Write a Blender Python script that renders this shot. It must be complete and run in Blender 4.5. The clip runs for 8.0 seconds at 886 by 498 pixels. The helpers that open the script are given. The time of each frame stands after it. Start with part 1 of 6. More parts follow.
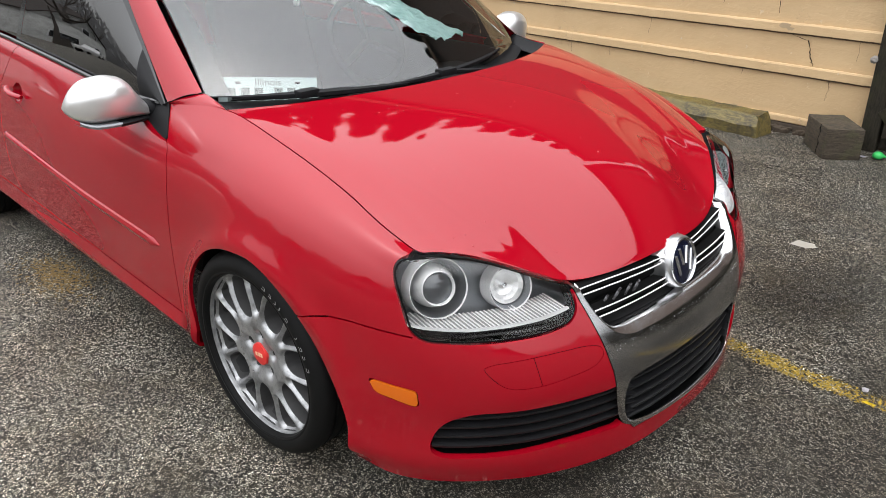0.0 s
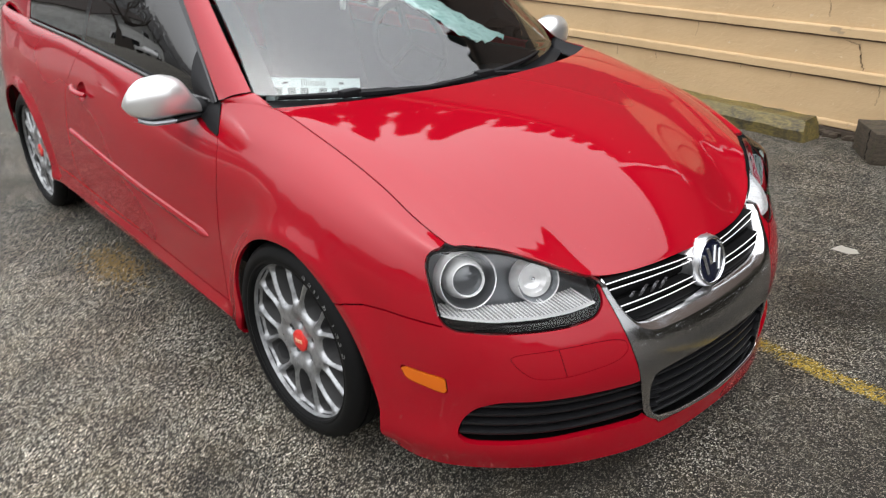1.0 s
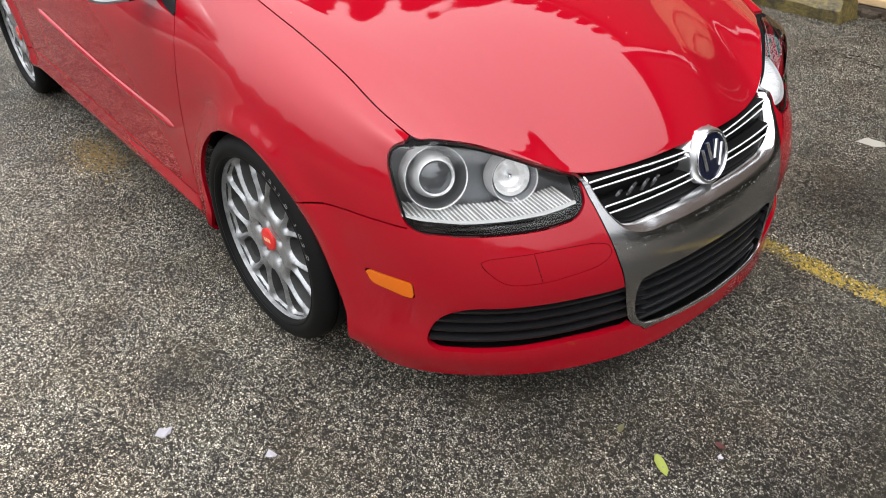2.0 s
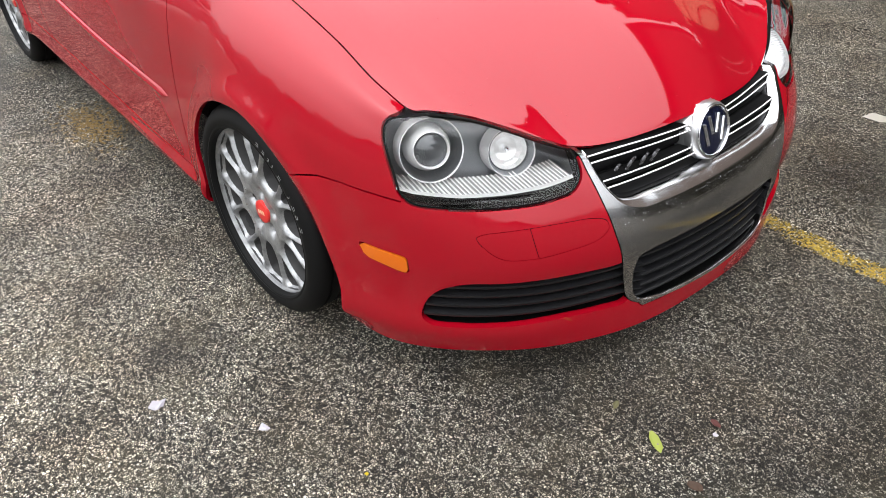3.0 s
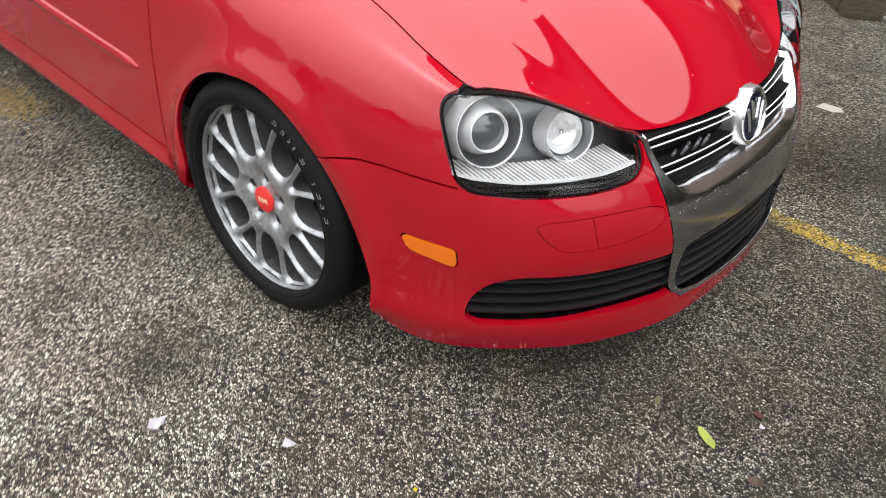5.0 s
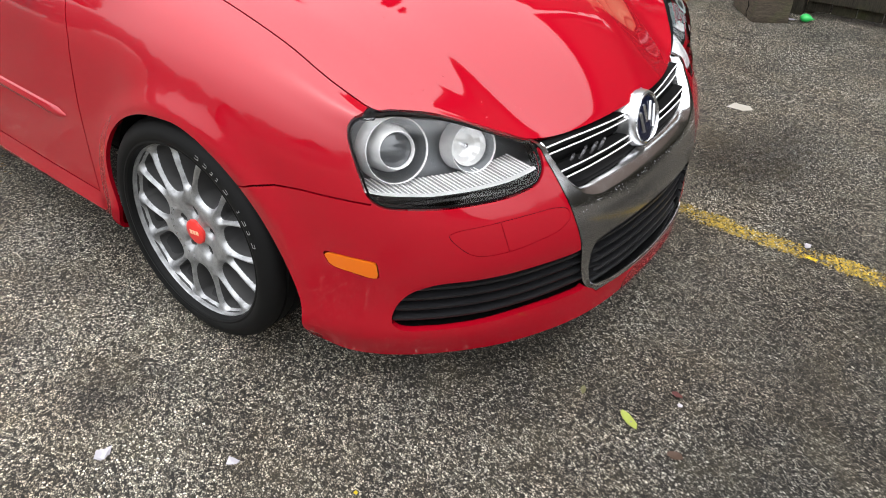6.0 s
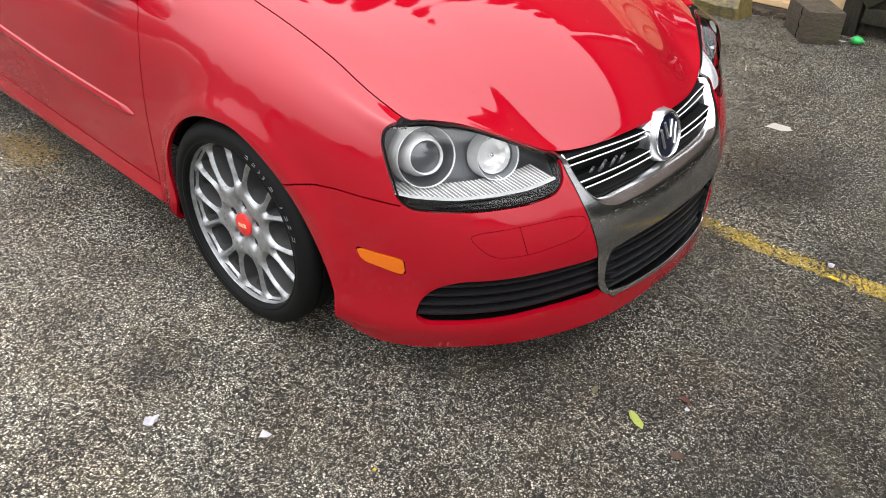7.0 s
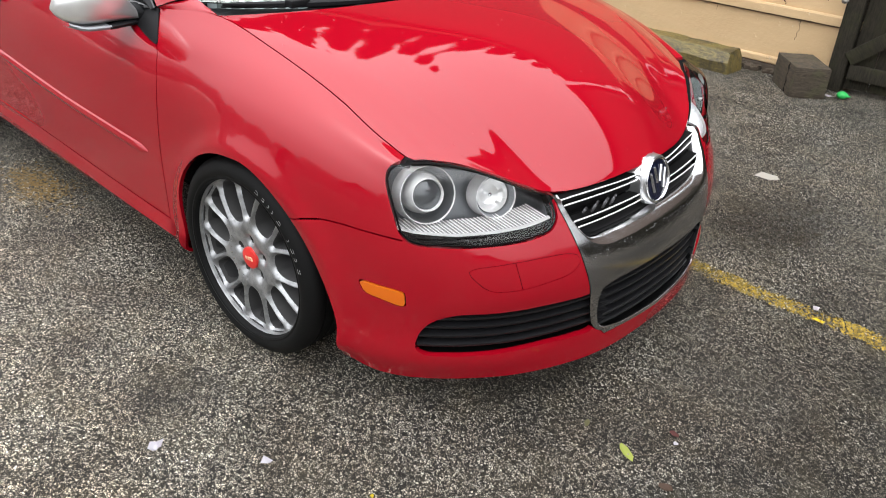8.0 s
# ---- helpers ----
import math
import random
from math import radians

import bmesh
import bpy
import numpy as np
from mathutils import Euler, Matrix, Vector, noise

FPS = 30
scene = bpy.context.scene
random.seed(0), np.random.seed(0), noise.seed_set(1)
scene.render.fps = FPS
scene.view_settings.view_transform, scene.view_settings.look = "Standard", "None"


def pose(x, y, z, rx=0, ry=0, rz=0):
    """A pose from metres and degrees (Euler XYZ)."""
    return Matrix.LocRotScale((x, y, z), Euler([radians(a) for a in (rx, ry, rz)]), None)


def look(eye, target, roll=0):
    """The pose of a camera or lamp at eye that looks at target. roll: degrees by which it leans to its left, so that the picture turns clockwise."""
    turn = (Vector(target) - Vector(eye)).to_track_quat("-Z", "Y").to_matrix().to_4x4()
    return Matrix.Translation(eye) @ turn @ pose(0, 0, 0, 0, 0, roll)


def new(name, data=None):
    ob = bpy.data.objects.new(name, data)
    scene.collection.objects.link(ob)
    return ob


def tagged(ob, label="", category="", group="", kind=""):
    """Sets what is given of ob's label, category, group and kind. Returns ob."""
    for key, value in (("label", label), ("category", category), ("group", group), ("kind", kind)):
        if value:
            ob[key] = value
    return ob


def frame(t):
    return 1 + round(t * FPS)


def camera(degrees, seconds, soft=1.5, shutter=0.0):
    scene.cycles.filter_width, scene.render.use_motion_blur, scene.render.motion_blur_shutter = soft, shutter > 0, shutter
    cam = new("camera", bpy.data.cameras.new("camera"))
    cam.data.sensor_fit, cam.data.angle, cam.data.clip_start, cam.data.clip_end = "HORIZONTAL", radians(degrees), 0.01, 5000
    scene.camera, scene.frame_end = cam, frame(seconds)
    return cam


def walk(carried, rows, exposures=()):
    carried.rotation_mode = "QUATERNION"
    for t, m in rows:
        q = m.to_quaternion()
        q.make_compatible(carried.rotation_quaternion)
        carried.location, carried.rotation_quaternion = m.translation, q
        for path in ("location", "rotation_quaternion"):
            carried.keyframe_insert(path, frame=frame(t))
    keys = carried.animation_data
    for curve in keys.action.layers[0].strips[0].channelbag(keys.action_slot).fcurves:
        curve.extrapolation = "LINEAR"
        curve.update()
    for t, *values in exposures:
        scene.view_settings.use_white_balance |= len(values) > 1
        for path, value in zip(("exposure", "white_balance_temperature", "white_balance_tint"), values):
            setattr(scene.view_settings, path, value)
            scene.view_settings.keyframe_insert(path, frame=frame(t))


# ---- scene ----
cam = camera(61.0, 8.0, 0.75, 0.4)
PATH = [
    (0, (1.623, -1.738, 1.455), (0.341, -0.458, 0.608), -0.4),
    (0.5, (1.641, -1.756, 1.462), (0.338, -0.488, 0.629), -0.3),
    (1, (1.708, -1.766, 1.467), (0.338, -0.574, 0.628), -0.9),
    (1.5, (1.704, -1.634, 1.445), (0.334, -0.572, 0.448), -1.6),
    (1.7, (1.69, -1.598, 1.422), (0.351, -0.543, 0.375), -1.8),
    (3, (1.678, -1.539, 1.397), (0.395, -0.528, 0.243), -1.5),
    (3.5, (1.685, -1.537, 1.389), (0.418, -0.523, 0.22), -0.5),
    (4, (1.67, -1.551, 1.383), (0.425, -0.513, 0.212), 1.2),
    (4.2, (1.639, -1.582, 1.366), (0.408, -0.543, 0.181), 1.8),
    (5.3, (1.284, -1.734, 1.305), (0.286, -0.418, 0.178), 3.9),
    (5.5, (1.303, -1.732, 1.321), (0.31, -0.384, 0.227), 2.9),
    (6, (1.477, -1.733, 1.348), (0.468, -0.415, 0.233), 1.5),
    (6.5, (1.579, -1.729, 1.405), (0.472, -0.496, 0.285), 0.9),
    (7, (1.605, -1.787, 1.41), (0.485, -0.548, 0.31), 1.5),
    (7.5, (1.627, -1.859, 1.423), (0.519, -0.571, 0.368), 2.7),
    (8, (1.658, -1.858, 1.431), (0.5, -0.566, 0.435), 2.6),
]
walk(cam, [(t, look(eye, target, roll)) for t, eye, target, roll in PATH],
     exposures=((0.0, 1.09), (0.5, 1.09), (1.0, 1.05), (3.0, 1.38), (4.0, 1.38), (5.5, 1.42), (7.0, 1.40), (8.0, 1.28)))


# ---- overcast daylight ----
world = bpy.data.worlds.new("overcast_sky")
scene.world = world
world.use_nodes = True
wn, wl = world.node_tree.nodes, world.node_tree.links
sky = wn.new("ShaderNodeTexSky")
sky.sky_type = "NISHITA"
sky.sun_disc = False
sky.sun_elevation, sky.sun_rotation = radians(73), radians(150)
sky.air_density, sky.dust_density, sky.ozone_density = 1.0, 2.0, 1.0
pale = wn.new("ShaderNodeHueSaturation")
pale.inputs["Saturation"].default_value = 0.18
wl.new(sky.outputs["Color"], pale.inputs["Color"])
cloud = wn.new("ShaderNodeMix")
cloud.data_type = "RGBA"
cloud.inputs[0].default_value = 0.60
wl.new(pale.outputs["Color"], cloud.inputs[6])
cloud.inputs[7].default_value = (8.45, 8.7, 9.1, 1)
# an overcast sky is brightest overhead
toward = wn.new("ShaderNodeTexCoord")
split = wn.new("ShaderNodeSeparateXYZ")
wl.new(toward.outputs["Generated"], split.inputs[0])
high = wn.new("ShaderNodeMath")
high.operation, high.use_clamp = "MULTIPLY_ADD", False
wl.new(split.outputs["Z"], high.inputs[0])
high.inputs[1].default_value, high.inputs[2].default_value = 1.45, 0.13
dome = wn.new("ShaderNodeVectorMath")
dome.operation = "SCALE"
wl.new(cloud.outputs[2], dome.inputs[0])
wl.new(high.outputs[0], dome.inputs["Scale"])
wl.new(dome.outputs[0], wn["Background"].inputs["Color"])
wn["Background"].inputs["Strength"].default_value = 0.15

sun = new("sun", bpy.data.lights.new("sun", "SUN"))
sun.data.energy, sun.data.angle, sun.data.color = 0.5, radians(170), (1.0, 0.97, 0.93)
sun.matrix_world = look((0, 0, 0), (-math.sin(radians(150)) * 0.30, -math.cos(radians(150)) * 0.30, -1.0))


# ---- materials ----
def material(name, colour, rough=0.5, metal=0.0, **extra):
    m = bpy.data.materials.new(name)
    m.use_nodes = True
    b = m.node_tree.nodes["Principled BSDF"]
    b.inputs["Base Color"].default_value = (*colour, 1)
    b.inputs["Roughness"].default_value = rough
    b.inputs["Metallic"].default_value = metal
    for key, value in extra.items():
        b.inputs[key.replace("_", " ")].default_value = value
    return m


class Nodes:
    """Short way to wire a material's nodes."""

    def __init__(self, m):
        self.tree = m.node_tree
        self.bsdf = self.tree.nodes["Principled BSDF"]
        self.place = self.tree.nodes.new("ShaderNodeTexCoord").outputs["Object"]

    def set(self, socket, value):
        if isinstance(value, bpy.types.NodeSocket):
            self.tree.links.new(value, socket)
        else:
            socket.default_value = value

    def noise(self, scale, detail=4.0, rough=0.55, at=None, stretch=None, warp=0.0):
        n = self.tree.nodes.new("ShaderNodeTexNoise")
        n.inputs["Scale"].default_value, n.inputs["Detail"].default_value = scale, detail
        n.inputs["Roughness"].default_value, n.inputs["Distortion"].default_value = rough, warp
        self.tree.links.new(self.mapped(at, stretch), n.inputs["Vector"])
        return n.outputs["Fac"]

    def mapped(self, at=None, stretch=None):
        at = at or self.place
        if not stretch:
            return at
        mp = self.tree.nodes.new("ShaderNodeMapping")
        mp.inputs["Scale"].default_value = stretch
        self.tree.links.new(at, mp.inputs["Vector"])
        return mp.outputs["Vector"]

    def cells(self, scale, out="Distance", feature="F1", at=None, stretch=None, spread=1.0):
        n = self.tree.nodes.new("ShaderNodeTexVoronoi")
        n.feature = feature
        n.inputs["Scale"].default_value, n.inputs["Randomness"].default_value = scale, spread
        self.tree.links.new(self.mapped(at, stretch), n.inputs["Vector"])
        return n.outputs[out]

    def ramp(self, value, *stops):
        r = self.tree.nodes.new("ShaderNodeValToRGB")
        e = r.color_ramp.elements
        while len(e) < len(stops):
            e.new(0.5)
        for el, (pos, col) in zip(e, stops):
            el.position = pos
            el.color = (*col, 1) if isinstance(col, tuple) else (col, col, col, 1)
        self.tree.links.new(value, r.inputs["Fac"])
        return r.outputs["Color"]

    def mix(self, fac, a, b, blend="MIX"):
        n = self.tree.nodes.new("ShaderNodeMix")
        n.data_type, n.blend_type = "RGBA", blend
        self.set(n.inputs["Factor"], fac)
        for s, v in ((n.inputs["A"], a), (n.inputs["B"], b)):
            for sock in n.inputs:
                if sock.name == s.name and sock.type == "RGBA":
                    self.set(sock, (*v, 1) if isinstance(v, tuple) else v)
        return [o for o in n.outputs if o.type == "RGBA"][0]

    def math(self, op, a, b=0.0):
        n = self.tree.nodes.new("ShaderNodeMath")
        n.operation = op
        self.set(n.inputs[0], a)
        self.set(n.inputs[1], b)
        return n.outputs[0]

    def axis(self, which):
        n = self.tree.nodes.new("ShaderNodeSeparateXYZ")
        self.tree.links.new(self.place, n.inputs[0])
        return n.outputs[which]

    def bump(self, height, distance, strength=1.0, socket="Normal"):
        n = self.tree.nodes.new("ShaderNodeBump")
        n.inputs["Strength"].default_value, n.inputs["Distance"].default_value = strength, distance
        self.tree.links.new(height, n.inputs["Height"])
        self.tree.links.new(n.outputs["Normal"], self.bsdf.inputs[socket])

    def colour(self, value):
        self.set(self.bsdf.inputs["Base Color"], value)

    def rough(self, value):
        self.set(self.bsdf.inputs["Roughness"], value)


RED = material("red_car_paint", (0.285, 0.0020, 0.0095), 0.5, 0.0, Coat_Weight=1.0, Coat_Roughness=0.038, Coat_IOR=1.52, Specular_IOR_Level=0.0)
BLACK = material("black_plastic", (0.008, 0.008, 0.009), 0.55, 0.0, Specular_IOR_Level=0.18)
GRILLEBLACK = material("dull_black_plastic", (0.005, 0.005, 0.0055), 0.5, 0.0, Specular_IOR_Level=0.12)
FINBLACK = material("satin_black_plastic", (0.009, 0.009, 0.010), 0.32, 0.0, Specular_IOR_Level=0.38)
RUBBER = material("tyre_rubber", (0.005, 0.005, 0.005), 0.6, 0.0, Specular_IOR_Level=0.14)
SILVER = material("silver_wheel_paint", (0.34, 0.345, 0.35), 0.36, 0.7)
SHADEDSILVER = material("shaded_wheel_silver", (0.065, 0.064, 0.064), 0.55, 0.3)
BARRELGREY = material("dark_barrel_grey", (0.030, 0.030, 0.031), 0.6, 0.2)
CHROME = material("chrome", (0.80, 0.81, 0.83), 0.08, 1.0)
SATIN = material("brushed_aluminium", (0.46, 0.46, 0.47), 0.16, 1.0)
BRIGHTSATIN = material("sky_lightened_aluminium", (0.78, 0.78, 0.79), 0.14, 1.0)
MOUNTSILVER = material("satin_silver_mount", (0.52, 0.52, 0.53), 0.30, 0.9)
AMBER = material("amber_reflector", (0.56, 0.115, 0.004), 0.3, 0.0, Coat_Weight=0.2)
ASPHALT = material("asphalt", (0.09, 0.085, 0.08), 0.85, 0.0, Specular_IOR_Level=0.28)
WALLPAINT = material("beige_wall_paint", (0.62, 0.45, 0.26), 0.7)
TINT = material("tinted_glass", (0.012, 0.014, 0.015), 0.01, 0.0, Coat_Weight=1.0, Coat_Roughness=0.0, Coat_IOR=1.7)
MOSSY = material("mossy_timber", (0.13, 0.11, 0.05), 0.5)
YELLOW = material("yellow_road_paint", (0.55, 0.36, 0.03), 0.75)


def thin_glass(name, tint, ior=1.5, rough=0.0):
    """A thin clear pane: lets light straight through and mirrors by Fresnel."""
    m = bpy.data.materials.new(name)
    m.use_nodes = True
    t = m.node_tree
    t.nodes.remove(t.nodes["Principled BSDF"])
    fres, clear, gloss, mixer = (t.nodes.new("ShaderNode" + k) for k in ("Fresnel", "BsdfTransparent", "BsdfGlossy", "MixShader"))
    fres.inputs["IOR"].default_value = ior
    clear.inputs["Color"].default_value = (*tint, 1)
    gloss.inputs["Roughness"].default_value = rough
    t.links.new(fres.outputs[0], mixer.inputs[0])
    t.links.new(clear.outputs[0], mixer.inputs[1])
    t.links.new(gloss.outputs[0], mixer.inputs[2])
    t.links.new(mixer.outputs[0], t.nodes["Material Output"].inputs["Surface"])
    return m


WINDSHIELD = thin_glass("windshield_glass", (0.84, 0.89, 0.87), 1.95)
SIDEGLASS = thin_glass("tinted_side_glass", (0.035, 0.038, 0.038), 2.0)
LENS = thin_glass("clear_lamp_lens", (1.0, 1.0, 1.0), 1.55)
LAMPGREY = material("lamp_grey_plastic", (0.24, 0.255, 0.27), 0.3, 0.2)
RIBBED = material("ribbed_lamp_reflector", (0.92, 0.92, 0.92), 0.28, 0.15)
EYEGLASS = material("projector_glass", (0.06, 0.065, 0.07), 0.06, 0.3, Coat_Weight=1.0)
# near-white bases of ring and bowl stand in for mirrored sky
RINGSILVER = material("sky_whitened_ring", (0.95, 0.95, 0.95), 0.16, 0.2)
RIBSHADE = material("shaded_rib_groove", (0.36, 0.36, 0.365), 0.35, 0.3)
BOWLSILVER = material("sky_whitened_bowl", (0.97, 0.97, 0.96), 0.14, 0.35)
BADGEGREY = material("dark_chrome_badge", (0.10, 0.10, 0.105), 0.2, 0.85)
DARKLINER = material("dark_grey_liner", (0.11, 0.116, 0.122), 0.3, 0.2)
OCHRE = material("faded_ochre_paint", (0.26, 0.17, 0.06), 0.85)
SMOKE = material("smoked_plastic", (0.008, 0.0075, 0.007), 0.15)
GLOSSBLACK = material("gloss_black_trim", (0.008, 0.008, 0.009), 0.12)
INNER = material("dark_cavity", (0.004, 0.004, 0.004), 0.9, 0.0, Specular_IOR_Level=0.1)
BLUE = material("dark_blue_enamel", (0.006, 0.008, 0.022), 0.12)
CAPRED = material("red_cap_enamel", (0.62, 0.03, 0.025), 0.35)
GOLD = material("pale_gold_print", (0.75, 0.45, 0.28), 0.4)
MIRRORSKIN = material("brushed_silver_shell", (0.80, 0.80, 0.79), 0.29, 0.8)
WHITE = material("white_plastic", (0.78, 0.78, 0.78), 0.4)
GREYPRINT = material("grey_print", (0.11, 0.135, 0.13), 0.5)
CLOTH = material("dark_grey_cloth", (0.014, 0.014, 0.015), 0.9)
CALIPER = material("blue_brake_caliper", (0.03, 0.03, 0.16), 0.4)
DISC = material("brake_disc_steel", (0.07, 0.068, 0.066), 0.5, 0.6)
TEAL = material("pale_teal_sheet", (0.60, 0.82, 0.80), 0.35)

CONCRETE = material("old_concrete", (0.12, 0.20, 0.17), 0.9)
FASCIASHADE = material("fascia_and_ledge_shadow", (0.13, 0.085, 0.05), 0.8)
FLAKEDGREY = material("grey_broken_wood", (0.22, 0.20, 0.18), 0.8)
FLAKED = material("flaked_plaster", (0.42, 0.31, 0.19), 0.9)
BLOCKWOOD = material("grey_block_timber", (0.10, 0.085, 0.065), 0.85)
GATEWOOD = material("dark_gate_wood", (0.045, 0.038, 0.03), 0.85, 0.0, Specular_IOR_Level=0.2)
LEAFGREEN = material("yellow_green_leaf", (0.42, 0.47, 0.10), 0.5)
LEAFOLIVE = material("olive_leaf", (0.20, 0.19, 0.09), 0.6)
LEAFBROWN = material("brown_leaf", (0.10, 0.06, 0.04), 0.7)
LEAFRED = material("dark_red_leaf", (0.14, 0.04, 0.035), 0.6)
PAPER = material("white_paper", (0.72, 0.70, 0.74), 0.8)
YELLOWBRIGHT = material("bright_yellow_flake", (0.70, 0.55, 0.02), 0.6)
PALEPATCH = material("pale_crumb", (0.55, 0.52, 0.46), 0.9)
GREENPLASTIC = material("green_plastic", (0.03, 0.42, 0.09), 0.35)
DROP = material("clear_rain_drop", (0.36, 0.01, 0.02), 0.03, 0.0, Coat_Weight=1.0)
WATER = material("rain_water", (0.86, 0.88, 0.90), 0.35, 0.6)
GRIT = material("pale_grit", (0.34, 0.31, 0.26), 0.8)
PLATEWHITE = material("plate_white", (0.50, 0.58, 0.58), 0.4)


# asphalt: pale chips in a dark binder, damp patches, painted shade at the bumper, dirt
a = Nodes(ASPHALT)
def warped(by, scale):
    n = a.tree.nodes.new("ShaderNodeTexNoise")
    n.inputs["Scale"].default_value, n.inputs["Detail"].default_value = scale, 3
    a.tree.links.new(a.place, n.inputs["Vector"])
    sh = a.tree.nodes.new("ShaderNodeVectorMath")
    sh.operation = "MULTIPLY_ADD"
    a.tree.links.new(n.outputs["Color"], sh.inputs[0])
    sh.inputs[1].default_value = (by, by, by)
    a.tree.links.new(a.place, sh.inputs[2])
    return sh.outputs[0]


loose = warped(.012, 120)
chip = a.cells(165, "Color", at=loose)
chan = a.tree.nodes.new("ShaderNodeSeparateColor")
a.tree.links.new(chip, chan.inputs[0])
chip = chan.outputs[0]
edge_d = a.cells(165, "Distance", "DISTANCE_TO_EDGE", at=loose)
fine = a.noise(260, 3, .7)
tone = a.ramp(chip, (0.0, (.020, .018, .015)), (.20, (.085, .076, .062)), (.48, (.42, .38, .315)), (1.0, (1.0, .96, .86)))
tone = a.mix(a.ramp(fine, (.36, .65), (.50, 0.0)), tone, (.018, .016, .014))
binder = a.ramp(edge_d, (.06, 0.0), (.26, 1.0))
tone = a.mix(binder, (.008, .0075, .007), tone)
large = a.noise(1.1, 5, .62, warp=.6)
mid_n = a.noise(6.0, 5, .65)


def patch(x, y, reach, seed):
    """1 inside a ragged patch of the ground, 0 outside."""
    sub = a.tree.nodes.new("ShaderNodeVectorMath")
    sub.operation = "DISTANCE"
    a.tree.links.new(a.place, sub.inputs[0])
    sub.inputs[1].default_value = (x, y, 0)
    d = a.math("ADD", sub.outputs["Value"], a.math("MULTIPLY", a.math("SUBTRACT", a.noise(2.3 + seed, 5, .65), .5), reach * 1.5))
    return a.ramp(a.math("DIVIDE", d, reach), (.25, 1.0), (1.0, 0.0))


# damp patches; the one under the nose paints the bumper's shade on the ground
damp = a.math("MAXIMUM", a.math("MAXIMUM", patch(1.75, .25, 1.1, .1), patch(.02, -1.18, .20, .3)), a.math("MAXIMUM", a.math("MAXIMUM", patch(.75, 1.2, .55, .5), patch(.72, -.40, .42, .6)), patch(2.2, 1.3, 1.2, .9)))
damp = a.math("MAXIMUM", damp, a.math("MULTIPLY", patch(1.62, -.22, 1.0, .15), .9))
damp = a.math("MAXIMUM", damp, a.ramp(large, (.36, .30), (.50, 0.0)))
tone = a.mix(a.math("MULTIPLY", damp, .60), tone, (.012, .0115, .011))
tone = a.mix(a.ramp(mid_n, (.46, 0.0), (.72, .14)), tone, (.20, .17, .10))
tone = a.mix(a.ramp(a.noise(15, 4, .7), (.57, 0.0), (.75, .32)), tone, (.022, .020, .018))
tone = a.mix(1.0, tone, a.ramp(a.noise(2.6, 3, .6), (.35, (1.0, 1.0, .97)), (.50, (1.0, .97, .91)), (.66, (1.0, .93, .84))), "MULTIPLY")
# two ragged patches of the ground are made paler
paler = a.math("MAXIMUM", patch(-.15, -1.55, .95, .4), patch(-1.3, -1.5, .9, .2))
tone = a.mix(1.0, tone, a.mix(paler, (1.0, 1.0, 1.0), (1.62, 1.60, 1.55)), "MULTIPLY")
tone = a.mix(1.0, tone, a.ramp(a.noise(3.4, 7, .68, warp=.4), (.34, .74), (.50, 1.14), (.66, 1.38)), "MULTIPLY")
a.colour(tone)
a.rough(a.ramp(damp, (0.0, .62), (1.0, .40)))
hgt = a.math("ADD", a.math("MULTIPLY", binder, .7), a.math("MULTIPLY", a.math("ADD", chip, fine), .5))
a.bump(hgt, .009, 1.0)

# wheel paint: grime in soft blotches and fine specks of dust
b = Nodes(SILVER)
tone = b.ramp(b.noise(26, 5, .65), (.34, (.22, .222, .225)), (.50, (.34, .345, .35)), (.66, (.43, .435, .44)))
b.colour(b.mix(b.ramp(b.noise(420, 2, .6), (.58, 0.0), (.70, .5)), tone, (.13, .125, .12)))
b.rough(b.ramp(b.noise(60, 3, .6), (.35, .30), (.65, .48)))

# brushed metal: fine scratches and a dull film
for m in (SATIN, BRIGHTSATIN):
    b = Nodes(m)
    film_n = b.noise(18, 5, .65)
    b.rough(b.ramp(film_n, (.3, .08), (.7, .22)))
    b.bump(b.noise(90, 3, .6, stretch=(1, .12, 3)), .0004, .25)

# wall paint: thick brush coat, grime, hairline cracks
w = Nodes(WALLPAINT)
g1, g2 = w.noise(2.2, 5, .6), w.noise(38, 3, .5)
col = w.mix(w.ramp(g1, (.35, 0.0), (.75, 1.0)), (.60, .425, .235), (.53, .365, .195))
col = w.mix(w.ramp(w.noise(6, 6, .7, stretch=(.4, 1, 2.5)), (.60, 0.0), (.78, .35)), col, (.36, .25, .14))
# sparse hairline cracks, flaked spots, dirt
where = w.noise(1.7, 3, .6)
lines = w.math("MULTIPLY", w.ramp(w.math("ABSOLUTE", w.math("SUBTRACT", w.noise(4.5, 6, .6, warp=1.5), .5)), (.0, 1.0), (.006, 0.0)), w.ramp(where, (.54, 0.0), (.62, .8)))
flake = w.ramp(w.noise(17, 6, .72), (.655, 0.0), (.67, 1.0))
col = w.mix(w.math("MULTIPLY", lines, .6), col, (.20, .13, .07))
col = w.mix(w.math("MULTIPLY", flake, .6), col, (.50, .44, .34))
w.colour(col)
hgt = w.math("ADD", w.math("MULTIPLY", g2, .5), w.noise(9, 5, .65, stretch=(.5, 1, 1)))
hgt = w.math("SUBTRACT", hgt, w.math("ADD", w.math("MULTIPLY", lines, .8), w.math("MULTIPLY", flake, .5)))
w.bump(hgt, .008, .7)

